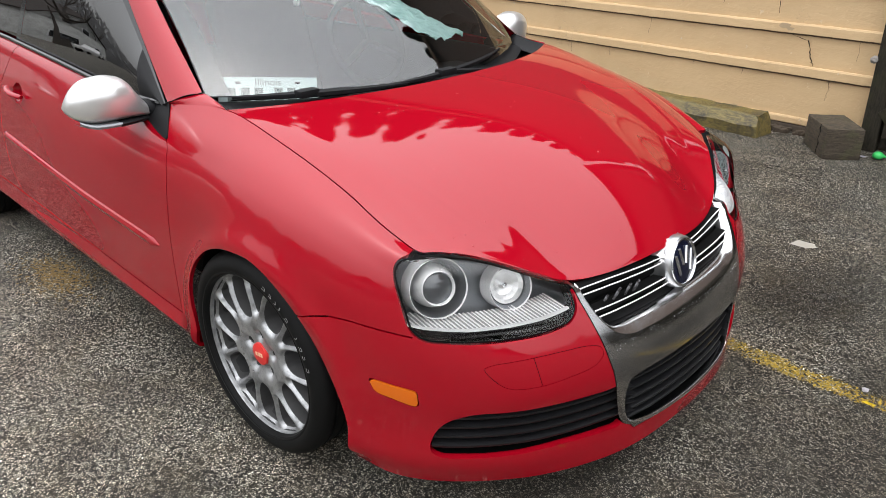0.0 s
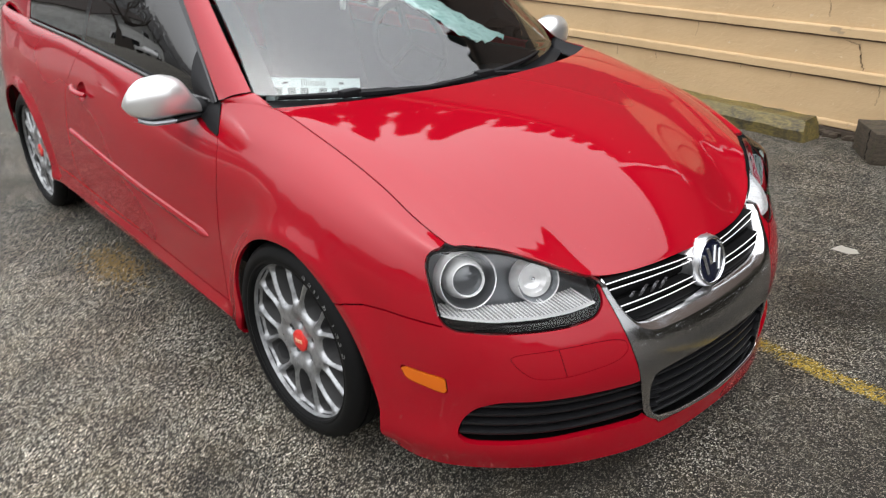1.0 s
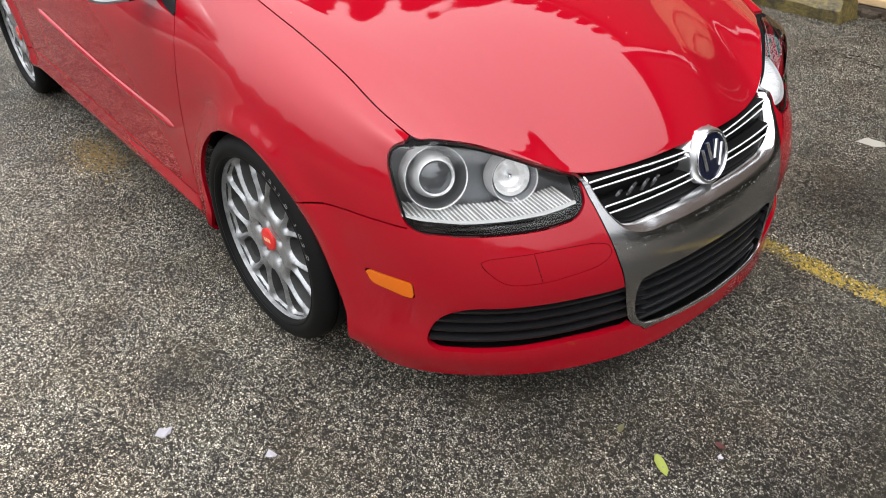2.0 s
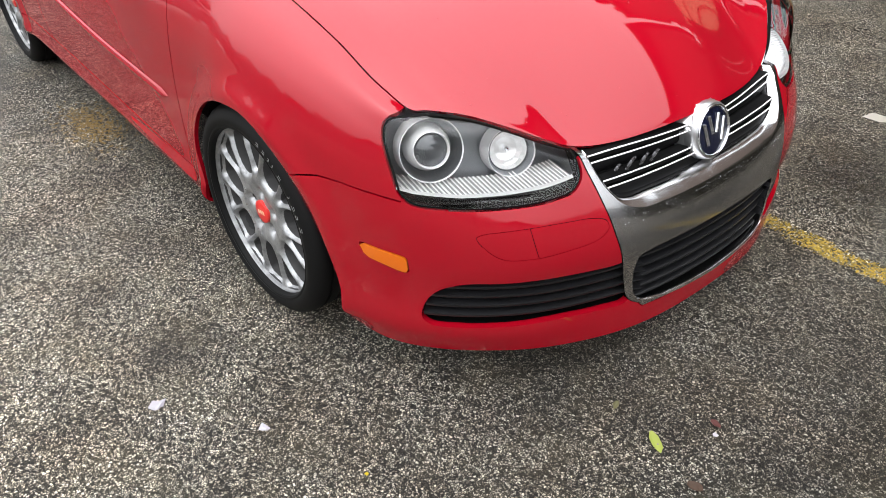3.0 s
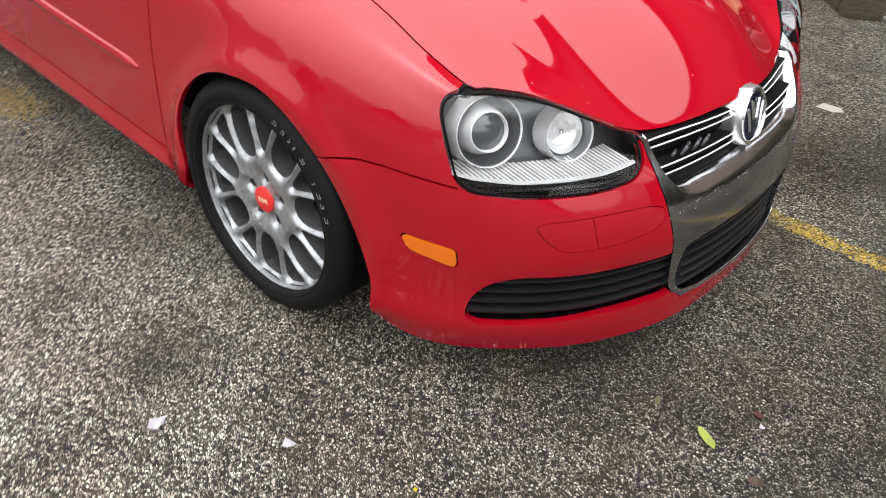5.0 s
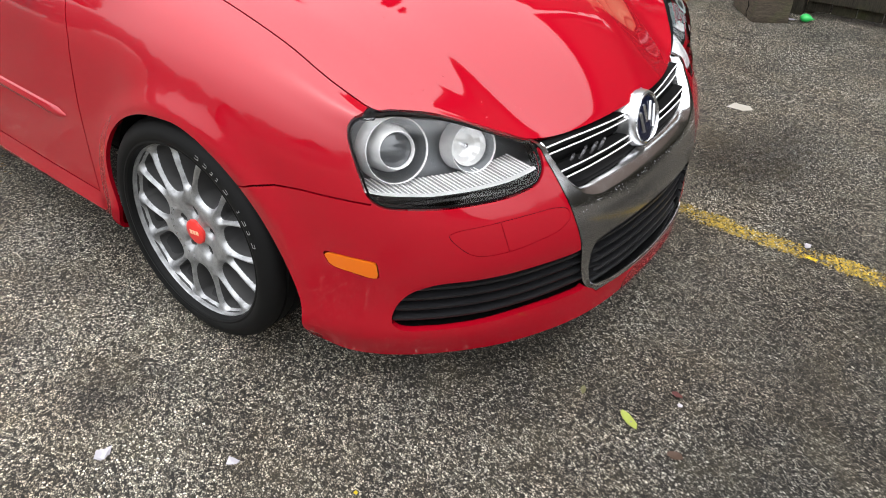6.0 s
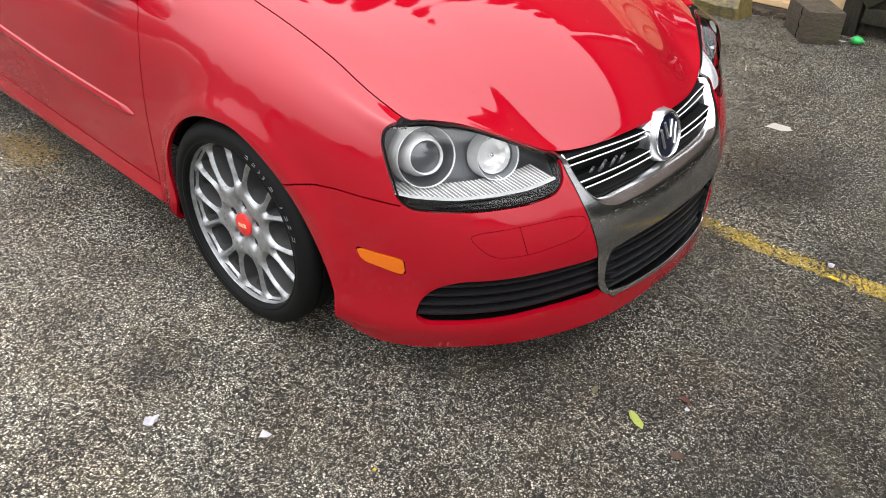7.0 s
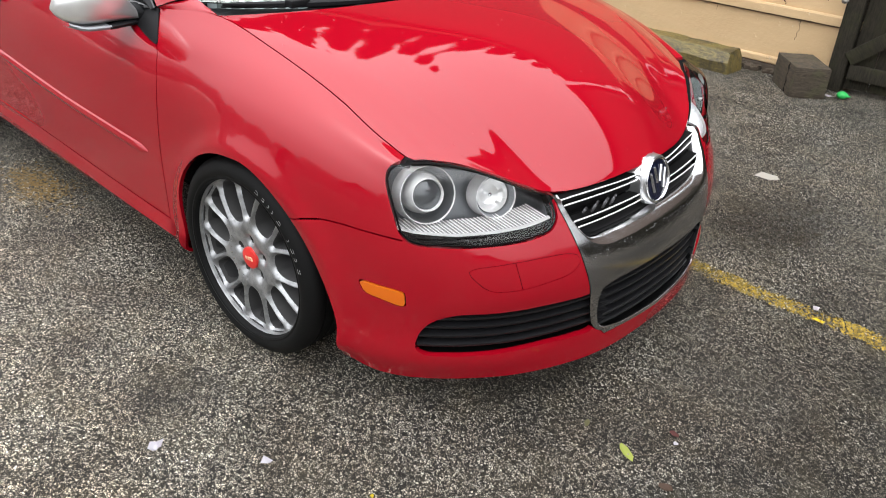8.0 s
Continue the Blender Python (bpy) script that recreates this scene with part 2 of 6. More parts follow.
for m, base, dark, green in ((BLOCKWOOD, (.085, .064, .040), (.018, .014, .010), .55), (GATEWOOD, (.040, .034, .024), (.013, .011, .008), .30), (MOSSY, (.23, .175, .050), (.050, .040, .018), .9)):
    b = Nodes(m)
    grain = b.noise(16, 6, .65, stretch=(1, 1, 6) if m is BLOCKWOOD else ((8, 8, .8) if m is GATEWOOD else (1, 3, 3)), warp=1.2)
    col = b.mix(b.ramp(grain, (.3, 0.0), (.7, 1.0)), dark, base)
    moss = b.noise(9 if m is MOSSY else 5, 5, .65)
    col = b.mix(b.ramp(moss, (.50, 0.0), (.70, green)), col, (.055, .065, .018) if m is not MOSSY else (.15, .125, .03))
    if m is MOSSY:
        col = b.mix(b.ramp(b.noise(5, 5, .7), (.52, 0.0), (.66, .9)), col, (.03, .026, .02))
    b.colour(col)
    b.bump(grain, .006, .8)
y = Nodes(YELLOW)
y.colour(y.mix(y.ramp(y.noise(40, 4, .6), (.35, 0.0), (.65, 1.0)), (.15, .105, .018), (.45, .30, .028)))
c = Nodes(CONCRETE)
c.colour(c.mix(c.noise(12, 6, .65), (.022, .016, .011), (.095, .070, .046)))
SIDINGBROWN = material("dark_brown_siding", (0.09, 0.06, 0.045), 0.75)
# pale grey puts distance haze into the twigs' colour
HAZE = material("haze_paled_twigs", (0.30, 0.295, 0.295), 0.9)
BARK = material("grey_brown_bark", (0.06, 0.05, 0.042), 0.9)
NEEDLES = material("conifer_needles", (0.022, 0.038, 0.016), 0.7)
SHINGLE = material("dark_roof_shingle", (0.06, 0.048, 0.042), 0.85)
SIDINGWHITE = material("white_house_siding", (0.66, 0.66, 0.64), 0.7)
SIDINGGREY = material("grey_house_siding", (0.24, 0.24, 0.25), 0.7)
TRUCKWHITE = material("white_truck_paint", (0.75, 0.75, 0.74), 0.35, 0.0, Coat_Weight=0.8)
for m, sc in ((SHINGLE, 3.0), (SIDINGWHITE, 1.2), (SIDINGGREY, 1.2), (BARK, 8.0), (NEEDLES, 2.0)):
    b = Nodes(m)
    base = b.bsdf.inputs["Base Color"].default_value[:3]
    b.colour(b.mix(b.ramp(b.noise(sc, 5, .6), (.3, 0.0), (.7, 1.0)), tuple(v * .7 for v in base), tuple(min(.85, v * 1.2) for v in base)))


# ---- the car's outer skin: one smooth lofted surface, cut into panels ----
def glide(knots, values, at):
    """Cubic curve through values at knots, sampled at the places in at."""
    k, p, t = np.asarray(knots, float), np.asarray(values, float), np.asarray(at, float)
    d = np.diff(k)
    shape = (-1,) + (1,) * (p.ndim - 1)
    s = np.diff(p, axis=0) / d.reshape(shape)
    m = np.empty_like(p)
    m[1:-1] = (s[:-1] * d[1:].reshape(shape) + s[1:] * d[:-1].reshape(shape)) / (d[1:] + d[:-1]).reshape(shape)
    m[0], m[-1] = s[0], s[-1]
    i = np.clip(np.searchsorted(k, t, side="right") - 1, 0, len(d) - 1)
    w = ((t - k[i]) / d[i]).reshape(shape)
    h = d[i].reshape(shape)
    return (p[i] * (1 + 2 * w) * (1 - w) ** 2 + p[i + 1] * w * w * (3 - 2 * w)
            + m[i] * h * w * (1 - w) ** 2 + m[i + 1] * h * w * w * (w - 1))


SIDE_X = (-2.95, -2.58, -1.9, -1.2, -0.55, -0.25, 0.0, 0.25)
# each line runs from the tail's middle along the right flank to the nose's middle:
# rear points, then depth and height at SIDE_X, then front points
BODY_LINES = (
    (((-3.28, 0, .27), (-3.18, -.62, .27)),
     (-.78, -.80, -.815, -.82, -.82, -.82, -.81, -.81), (.25, .22, .20, .20, .20, .20, .18, .175),
     ((.464, -.777, .126), (.706, -.565, .122), (.814, -.347, .118), (.857, 0, .114))),
    (((-3.33, 0, .32), (-3.23, -.65, .32)),
     (-.83, -.865, -.872, -.873, -.873, -.870, -.862, -.850), (.28, .25, .236, .233, .226, .220, .21, .20),
     ((.488, -.788, .190), (.717, -.574, .184), (.818, -.345, .178), (.862, 0, .172))),
    (((-3.34, 0, .40), (-3.24, -.66, .40)),
     (-.842, -.870, -.872, -.873, -.872, -.868, -.865, -.850), (.33, .31, .31, .305, .29, .28, .28, .275),
     ((.490, -.783, .275), (.715, -.568, .270), (.815, -.345, .265), (.862, 0, .260))),
    (((-3.34, 0, .50), (-3.24, -.67, .50)),
     (-.850, -.878, -.875, -.878, -.872, -.866, -.872, -.853), (.46, .46, .50, .49, .47, .46, .45, .42),
     ((.490, -.782, .390), (.720, -.578, .385), (.815, -.360, .380), (.860, 0, .375))),
    (((-3.30, 0, .62), (-3.20, -.66, .62)),
     (-.850, -.880, -.868, -.872, -.866, -.860, -.874, -.852), (.60, .60, .63, .62, .61, .61, .60, .56),
     ((.492, -.775, .500), (.705, -.575, .475), (.797, -.370, .455), (.838, 0, .450))),
    (((-3.26, 0, .78), (-3.16, -.65, .78)),
     (-.840, -.865, -.855, -.858, -.852, -.848, -.864, -.842), (.74, .74, .75, .74, .73, .72, .70, .66),
     ((.487, -.758, .600), (.675, -.565, .550), (.768, -.380, .515), (.806, 0, .510))),
    (((-3.20, 0, .92), (-3.10, -.64, .92)),
     (-.810, -.830, -.825, -.830, -.820, -.816, -.820, -.800), (.87, .87, .86, .845, .815, .81, .80, .755),
     ((.486, -.730, .675), (.648, -.563, .627), (.733, -.390, .570), (.785, 0, .565))),
    (((-3.14, 0, 1.02), (-3.04, -.62, 1.02)),
     (-.780, -.790, -.795, -.800, -.790, -.770, -.757, -.745), (.99, .96, .935, .905, .862, .875, .857, .80),
     ((.485, -.702, .714), (.626, -.562, .686), (.705, -.395, .606), (.775, 0, .600))),
    (((-3.10, 0, 1.04), (-3.00, -.60, 1.04)),
     (-.755, -.765, -.770, -.775, -.766, -.712, -.705, -.700), (1.01, .975, .955, .925, .905, .925, .880, .812),
     ((.473, -.672, .714), (.567, -.556, .691), (.675, -.397, .614), (.765, 0, .612))),
)


def line_points(line):
    rear, ys, zs, front = line
    return [*rear, *zip(SIDE_X, ys, zs), *front]


CAGE = np.array([line_points(l) for l in BODY_LINES], float)           # line, station, xyz
CAGE = np.concatenate([CAGE, CAGE[:, -2:-1] * (1, -1, 1)], axis=1)      # one station past the nose keeps it round
STATION = np.concatenate([[0], np.cumsum(np.linalg.norm(np.diff(CAGE[3], axis=0), axis=1))])
RISE = np.concatenate([[0], np.cumsum(np.linalg.norm(np.diff(CAGE, axis=0), axis=2).mean(1))])
NOSE = STATION[-2]                                                      # the middle of the nose


def station(i, part_way):
    return STATION[i] + (STATION[i + 1] - STATION[i]) * part_way


# the skin's top line needs more points where it passes over the lamp
TOP_U = np.concatenate([STATION[:10], [station(9, .72)], STATION[10:11], [station(10, .22), station(10, .5)], STATION[11:12], [station(11, .354), station(11, .737)], STATION[12:]])
TOP_P = np.concatenate([CAGE[-1, :10], [(.407, -.6890, .7440)], CAGE[-1, 10:11], [(.4945, -.6440, .7112), (.518, -.6135, .7065)], CAGE[-1, 11:12], [(.608, -.5015, .6660), (.652, -.4400, .6350)], CAGE[-1, 12:]])


def top_line(u):
    return glide(TOP_U, TOP_P, u)


def skin(u, v):
    """Points of the skin: u along the car (metres from the tail's middle), v up it (0 to RISE[-1])."""
    rows = np.stack([glide(STATION, CAGE[k], u) for k in range(len(CAGE) - 1)] + [top_line(u)])
    p = glide(RISE, rows, v)
    # flared wheel arches
    for cx, cz, r in ((0.03, 0.295, 0.345), (-2.578, 0.315, 0.345)):
        far = np.hypot(p[..., 0] - cx, p[..., 2] - cz)
        on = (p[..., 1] < -0.6) & (p[..., 2] > cz - 0.2)
        p[..., 1] -= 0.016 * np.exp(-((far - r) / 0.040) ** 2) * on
    return p


def hood_edge(n):
    """The hood's right and front edge, from the cowl corner to the middle of the nose."""
    u = np.linspace(STATION[7], NOSE, n)
    return top_line(u)


class Sheet:
    """A surface piece: points, normals and faces, that can be cut and thickened."""

    def __init__(self, p, n, f):
        self.p, self.n, self.f = p, n, f

    def cut(self, value):
        """Keep the side where value (one number a point) is negative."""
        val = np.asarray(value, float)
        p, n, f, made = list(self.p), list(self.n), [], {}
        inside = val < 0

        def crossing(a, b):
            key = (a, b) if a < b else (b, a)
            if key not in made:
                i, j = key
                w = val[i] / (val[i] - val[j])
                p.append(self.p[i] * (1 - w) + self.p[j] * w)
                m = self.n[i] * (1 - w) + self.n[j] * w
                n.append(m / np.linalg.norm(m))
                made[key] = len(p) - 1
            return made[key]

        for face in self.f:
            k = sum(bool(inside[i]) for i in face)
            if k == len(face):
                f.append(face)
            elif k:
                out = []
                for a, b in zip(face, face[1:] + face[:1]):
                    if inside[a]:
                        out.append(a)
                    if inside[a] != inside[b]:
                        out.append(crossing(a, b))
                if len(out) > 2:
                    f.append(tuple(out))
        used = sorted({i for face in f for i in face})
        back = {i: k for k, i in enumerate(used)}
        return Sheet(np.array([p[i] for i in used]).reshape(-1, 3), np.array([n[i] for i in used]).reshape(-1, 3),
                     [tuple(back[i] for i in face) for face in f])

    def pushed(self, by):
        return Sheet(self.p + self.n * (np.asarray(by).reshape(-1, 1) if np.ndim(by) else by), self.n, self.f)

    def mirrored(self):
        flip = np.array((1, -1, 1))
        return Sheet(self.p * flip, self.n * flip, [face[::-1] for face in self.f])

    def plus(self, other):
        k = len(self.p)
        return Sheet(np.concatenate([self.p, other.p]), np.concatenate([self.n, other.n]),
                     self.f + [tuple(i + k for i in face) for face in other.f])

    def rims(self):
        """Open edges, each in its face's direction."""
        seen = {}
        for face in self.f:
            for a, b in zip(face, face[1:] + face[:1]):
                seen[(a, b)] = True
        return [(a, b) for a, b in seen if (b, a) not in seen]

    def mesh(self, name, lip=0.0, away=None):
        """Blender mesh with smooth skin; lip: depth of the folded edge all round."""
        p, f = [tuple(q) for q in self.p], list(self.f)
        nrm = [tuple(q) for q in self.n]
        if lip:
            deep = {}
            for a, b in self.rims():
                if away is not None and away(self.p[a]) and away(self.p[b]):
                    continue
                quad = []
                for i in (a, b):
                    if i not in deep:
                        q = self.p[i] - self.n[i] * lip
                        deep[i] = (len(p), len(p) + 1)
                        p += [tuple(self.p[i] - self.n[i] * 0.0015), tuple(q)]
                        nrm += [tuple(self.n[i]), tuple(self.n[i])]
                f.append((b, a, deep[a][0], deep[b][0]))
                f.append((deep[b][0], deep[a][0], deep[a][1], deep[b][1]))
        me = bpy.data.meshes.new(name)
        me.from_pydata(p, [], f)
        me.shade_smooth()
        sides = len(self.f)
        loops = []
        me.update()
        for poly in me.polygons:
            flat = poly.index >= sides
            for vi in poly.vertices:
                loops.append(tuple(poly.normal) if flat else nrm[vi])
        me.normals_split_custom_set(loops)
        return me


def outline(points, n=120):
    """A closed smooth curve through the points."""
    pts = np.array(points, float)
    pts = np.concatenate([pts[-2:], pts, pts[:3]])
    k = np.concatenate([[0], np.cumsum(np.linalg.norm(np.diff(pts, axis=0), axis=1) ** 0.7)])
    return glide(k, pts, np.linspace(k[2], k[-3], n, endpoint=False))


def inside(poly, a, b):
    """Signed distance of the places (a, b) to a closed outline, negative inside."""
    q = np.stack([a, b], -1)[:, None]
    s, e = poly[None], np.roll(poly, -1, 0)[None]
    d = e - s
    w = np.clip(((q - s) * d).sum(-1) / (d * d).sum(-1), 0, 1)
    far = np.linalg.norm(q - s - w[..., None] * d, axis=-1).min(1)
    up = (s[..., 1] > q[..., 1]) != (e[..., 1] > q[..., 1])
    dy = np.where(np.abs(d[..., 1]) < 1e-12, 1e-12, d[..., 1])
    right = q[..., 0] < d[..., 0] * (q[..., 1] - s[..., 1]) / dy + s[..., 0]
    return np.where((up & right).sum(1) % 2 == 1, -far, far)


def grid_sheet(p):
    """A sheet from a grid of points (rows, columns, xyz), normals by neighbours, facing outwards by winding."""
    du, dv = np.gradient(p, axis=1), np.gradient(p, axis=0)
    n = np.cross(du, dv)
    n /= np.maximum(np.linalg.norm(n, axis=-1, keepdims=True), 1e-12)
    r, c = p.shape[:2]
    f = [(i * c + j, i * c + j + 1, (i + 1) * c + j + 1, (i + 1) * c + j) for i in range(r - 1) for j in range(c - 1)]
    return Sheet(p.reshape(-1, 3), n.reshape(-1, 3), f)


def part(name, data, mat, parent, label="", at=None):
    """One mesh under a thing or a part."""
    ob = new(name, data)
    if mat:
        data.materials.append(mat)
    ob.parent = parent
    if at is not None:
        ob.matrix_basis = at
    if label:
        ob["label"] = label
    return ob


def thing(name, label, category, group="", kind="", at=None):
    ob = new(name)
    ob.empty_display_size = 0.1
    if at is not None:
        ob.matrix_basis = at
    return tagged(ob, label, category, group, kind)


def finish(bm, name, smooth=True, angle=40):
    """bmesh to mesh, smooth with sharp edges past the angle."""
    bmesh.ops.recalc_face_normals(bm, faces=bm.faces)
    me = bpy.data.meshes.new(name)
    bm.to_mesh(me)
    bm.free()
    if smooth:
        me.shade_smooth()
        me.set_sharp_from_angle(angle=radians(angle))
    return me


def box(name, lo, hi, bevel=0.0, segments=2):
    bm = bmesh.new()
    bmesh.ops.create_cube(bm, size=1)
    lo, hi = Vector(lo), Vector(hi)
    for v in bm.verts:
        v.co = Vector([(lo[k] + hi[k]) / 2 + v.co[k] * (hi[k] - lo[k]) for k in range(3)])
    if bevel:
        bmesh.ops.bevel(bm, geom=bm.edges[:], offset=bevel, segments=segments, affect="EDGES", profile=0.6)
    return finish(bm, name)


def lathe(name, profile, n=64, angle=35, axis="y"):
    """A turned form: profile of (radius, depth); depth runs along the axis."""
    p, f = [], []
    for i in range(n):
        a = math.tau * i / n
        for r, d in profile:
            p.append({"y": (r * math.cos(a), d, r * math.sin(a)), "x": (d, r * math.cos(a), r * math.sin(a)),
                      "z": (r * math.cos(a), r * math.sin(a), d)}[axis])
    k = len(profile)
    for i in range(n):
        for j in range(k - 1):
            f.append((i * k + j, i * k + j + 1, (i + 1) % n * k + j + 1, (i + 1) % n * k + j))
    me = bpy.data.meshes.new(name)
    me.from_pydata(p, [], f)
    bm = bmesh.new()
    bm.from_mesh(me)
    bpy.data.meshes.remove(me)
    bmesh.ops.remove_doubles(bm, verts=bm.verts, dist=1e-6)
    return finish(bm, name, angle=angle)


def tube(name, path, radius, sides=8, flat=1.0, up=(0, 0, 1)):
    """A bar swept along a path; radius may be a list; flat squeezes it along up."""
    path = [Vector(q) for q in path]
    rad = radius if isinstance(radius, (list, tuple)) else [radius] * len(path)
    p, f = [], []
    for i, q in enumerate(path):
        d = (path[min(i + 1, len(path) - 1)] - path[max(i - 1, 0)]).normalized()
        s = d.cross(Vector(up)).normalized()
        w = s.cross(d)
        for k in range(sides):
            a = math.tau * (k + 0.5) / sides
            p.append(tuple(q + s * math.cos(a) * rad[i] + w * math.sin(a) * rad[i] * flat))
    for i in range(len(path) - 1):
        for k in range(sides):
            f.append((i * sides + k, i * sides + (k + 1) % sides, (i + 1) * sides + (k + 1) % sides, (i + 1) * sides + k))
    f += [tuple(range(sides))[::-1], tuple((len(path) - 1) * sides + k for k in range(sides))]
    me = bpy.data.meshes.new(name)
    me.from_pydata(p, [], f)
    bm = bmesh.new()
    bm.from_mesh(me)
    bpy.data.meshes.remove(me)
    return finish(bm, name, angle=50)


# ---- the car ----
car = thing("hatchback_car", "glossy red two-door hatchback with chrome grille frame, parked on wet asphalt", "car")

U = np.concatenate([np.linspace(0, STATION[6], 110)[:-1], np.linspace(STATION[6], NOSE, 190)])
V = np.linspace(0, RISE[-1], 84)
GRID = skin(U, V)
GRID[:, -1, 1] = 0.0
GRID[:, 0, 1] = 0.0
SKIN = grid_sheet(GRID)
SKIN.n[np.isclose(SKIN.p[:, 1], 0, atol=1e-9)] *= (1, 0, 1)
SKIN.n /= np.linalg.norm(SKIN.n, axis=1, keepdims=True)
GAP = 0.0022


def flank_q(p):
    return 0.6 * p[:, 0] + 0.8 * p[:, 1]


ARCH = outline(((-.30, .05), (-.287, .20), (-.292, .30), (-.296, .37), (-.288, .43), (-.250, .500), (-.168, .572), (-.07, .617), (.02, .633), (.08, .633),
                (.145, .610), (.205, .566), (.26, .505), (.315, .42), (.360, .335), (.380, .26), (.376, .18), (.36, .05), (.0, -.1)), 200)
LAMP = outline(((-.309, .699), (-.296, .712), (-.281, .7165), (-.266, .7165), (-.250, .717), (-.20, .735), (-.10, .75), (.0, .72), (.09, .65), (.112, .600), (.120, .562), (.104, .540), (.056, .5285),
                (-.057, .524), (-.189, .527), (-.262, .536), (-.284, .556), (-.298, .600), (-.312, .660), (-.3135, .680)), 200)
FOG = outline(((-.243, .232), (-.236, .272), (-.206, .312), (-.150, .336), (-.058, .340), (.087, .341), (.20, .337), (.26, .335),
               (.27, .27), (.26, .215), (.20, .212), (.096, .216), (-.054, .213), (-.165, .213), (-.225, .217)), 200)


MARKER = outline(((-.383, .412), (-.380, .4145), (-.376, .4145), (-.33, .4085), (-.283, .4005), (-.278, .399), (-.275, .395), (-.2735, .380), (-.272, .364), (-.274, .3595), (-.279, .3585), (-.33, .3715), (-.366, .3815), (-.372, .386), (-.378, .398)), 200)
WASH = outline(((-.118, .466), (-.100, .4725), (-.06, .476), (.01, .479), (.082, .479), (.150, .474), (.181, .462), (.187, .444), (.172, .428), (.085, .412),
                (.009, .406), (-.060, .411), (-.088, .428)), 200)
UPPER = outline(((-.40, .66), (-.378, .61), (-.371, .581), (-.352, .528), (-.318, .486), (-.270, .466), (-.2, .462), (-.07, .461),
                 (.07, .461), (.2, .462), (.270, .466), (.318, .486), (.352, .528), (.371, .581), (.378, .61), (.40, .66), (0, .72)), 240)
LOWER = outline(((-.288, .325), (-.280, .345), (-.25, .353), (-.1, .360), (.1, .360), (.25, .353), (.280, .345), (.288, .325),
                 (.278, .225), (.262, .207), (.2, .195), (0, .186), (-.2, .195), (-.262, .207), (-.278, .225)), 240)


def frame_half(z):
    """Half width of the metal grille frame at height z."""
    return np.interp(z, (.19, .21, .235, .331, .364, .422, .499, .565, .604, .7), (.255, .290, .308, .328, .335, .352, .370, .384, .391, .41))


def seam(q):
    return np.interp(q, (-.9, -.56, -.52, -.47, -.417, -.341, -.278, -.262, -.25), (.50, .526, .546, .555, .556, .548, .539, .60, 1.2))


def door_front(z):
    return np.interp(z, (.2, .30, .54, .72, .80, .84, .92), (-.398, -.398, -.402, -.395, -.415, -.445, -.50))


def door_rear(z):
    return np.interp(z, (.2, .30, .42, .60, .78, .96), (-1.70, -1.76, -1.85, -1.85, -1.80, -1.66))


def sill_top(x):
    return np.interp(x, (-2.3, -1.5, -.9, -.39, -.28), (.335, .322, .303, .288, .270))


def field(s, which):
    """Signed distances of a sheet's points to a panel line."""
    x, y, z = s.p.T
    q = flank_q(s.p)
    front = x > 0.2
    outlines = {"lamp": (LAMP, q), "fog": (FOG, q), "marker": (MARKER, q), "wash": (WASH, q), "upper": (UPPER, y), "lower": (LOWER, y)}
    if which in outlines:
        poly, a = outlines[which]
        d = np.full(len(x), 9.0)
        d[front] = inside(poly, a[front], z[front])
        return d
    if which == "arch":
        d = np.hypot(x + 2.578, z - 0.315) - 0.34
        near = (x > -1) & (x < 1)
        d[near] = inside(ARCH, x[near], z[near])
        return d
    return {
        "seam": lambda: np.where(x > 0, z - seam(q), 9),
        "frame": lambda: np.where(front, np.maximum(np.abs(y) - frame_half(z), 0.178 - z), 9),
        "door_f": lambda: x - door_front(z),
        "door_r": lambda: x - door_rear(z),
        "sill": lambda: z - sill_top(x),
    }[which]()


def keep(s, *wants, gap=GAP):
    """Cut a sheet by the named lines: '+lamp' keeps its outside, '-lamp' its inside, both a gap away."""
    for w in wants:
        d = field(s, w[1:])
        s = s.cut((d if w[0] == "-" else -d) + gap)
    return s


fender = keep(SKIN, "+door_f", "+arch", "+lamp", "+seam")
fender = fender.cut(fender.p[:, 0] * -1 - 0.62)
bumper = keep(keep(SKIN, "+arch", "-seam", "+lamp", "+fog", "+marker"), "+wash", "+frame", gap=0.0008)
bumper = bumper.cut(0.12 - bumper.p[:, 0])
door = keep(SKIN, "-door_f", "+door_r", "+sill")
GRIP = outline([(-1.60 + .056 * math.cos(t), .776 + .040 * math.sin(t)) for t in np.linspace(0, math.tau, 25)[:-1]], 80)
door = door.cut(-inside(GRIP, door.p[:, 0], door.p[:, 2]))
sill = keep(SKIN, "-sill", "+arch")
sill = sill.cut(sill.p[:, 0] + 0.15).cut(-2.9 - sill.cut(sill.p[:, 0] + 0.15).p[:, 0])
quarter = keep(SKIN, "-door_r", "+arch")
quarter_up = keep(quarter, "+sill")

for flip, sheet in ((False, fender), (True, fender.mirrored())):
    part("fender", sheet.mesh("fender", 0.012), RED, car)
for sheet in (door, door.mirrored()):
    part("door", sheet.mesh("door", 0.012), RED, car)
for sheet in (sill, sill.mirrored()):
    part("side_skirt", sheet.mesh("side_skirt", 0.012), RED, car)
part("rear_body", quarter_up.plus(quarter_up.mirrored()).mesh("rear_body", 0.012), RED, car)
part("front_bumper", bumper.plus(bumper.mirrored()).mesh("front_bumper", 0.02), RED, car)

# hood: fan of curves from the cowl to the front edge
EDGE = hood_edge(400)
EDGE_LEN = np.concatenate([[0], np.cumsum(np.linalg.norm(np.diff(EDGE, axis=0), axis=1))])


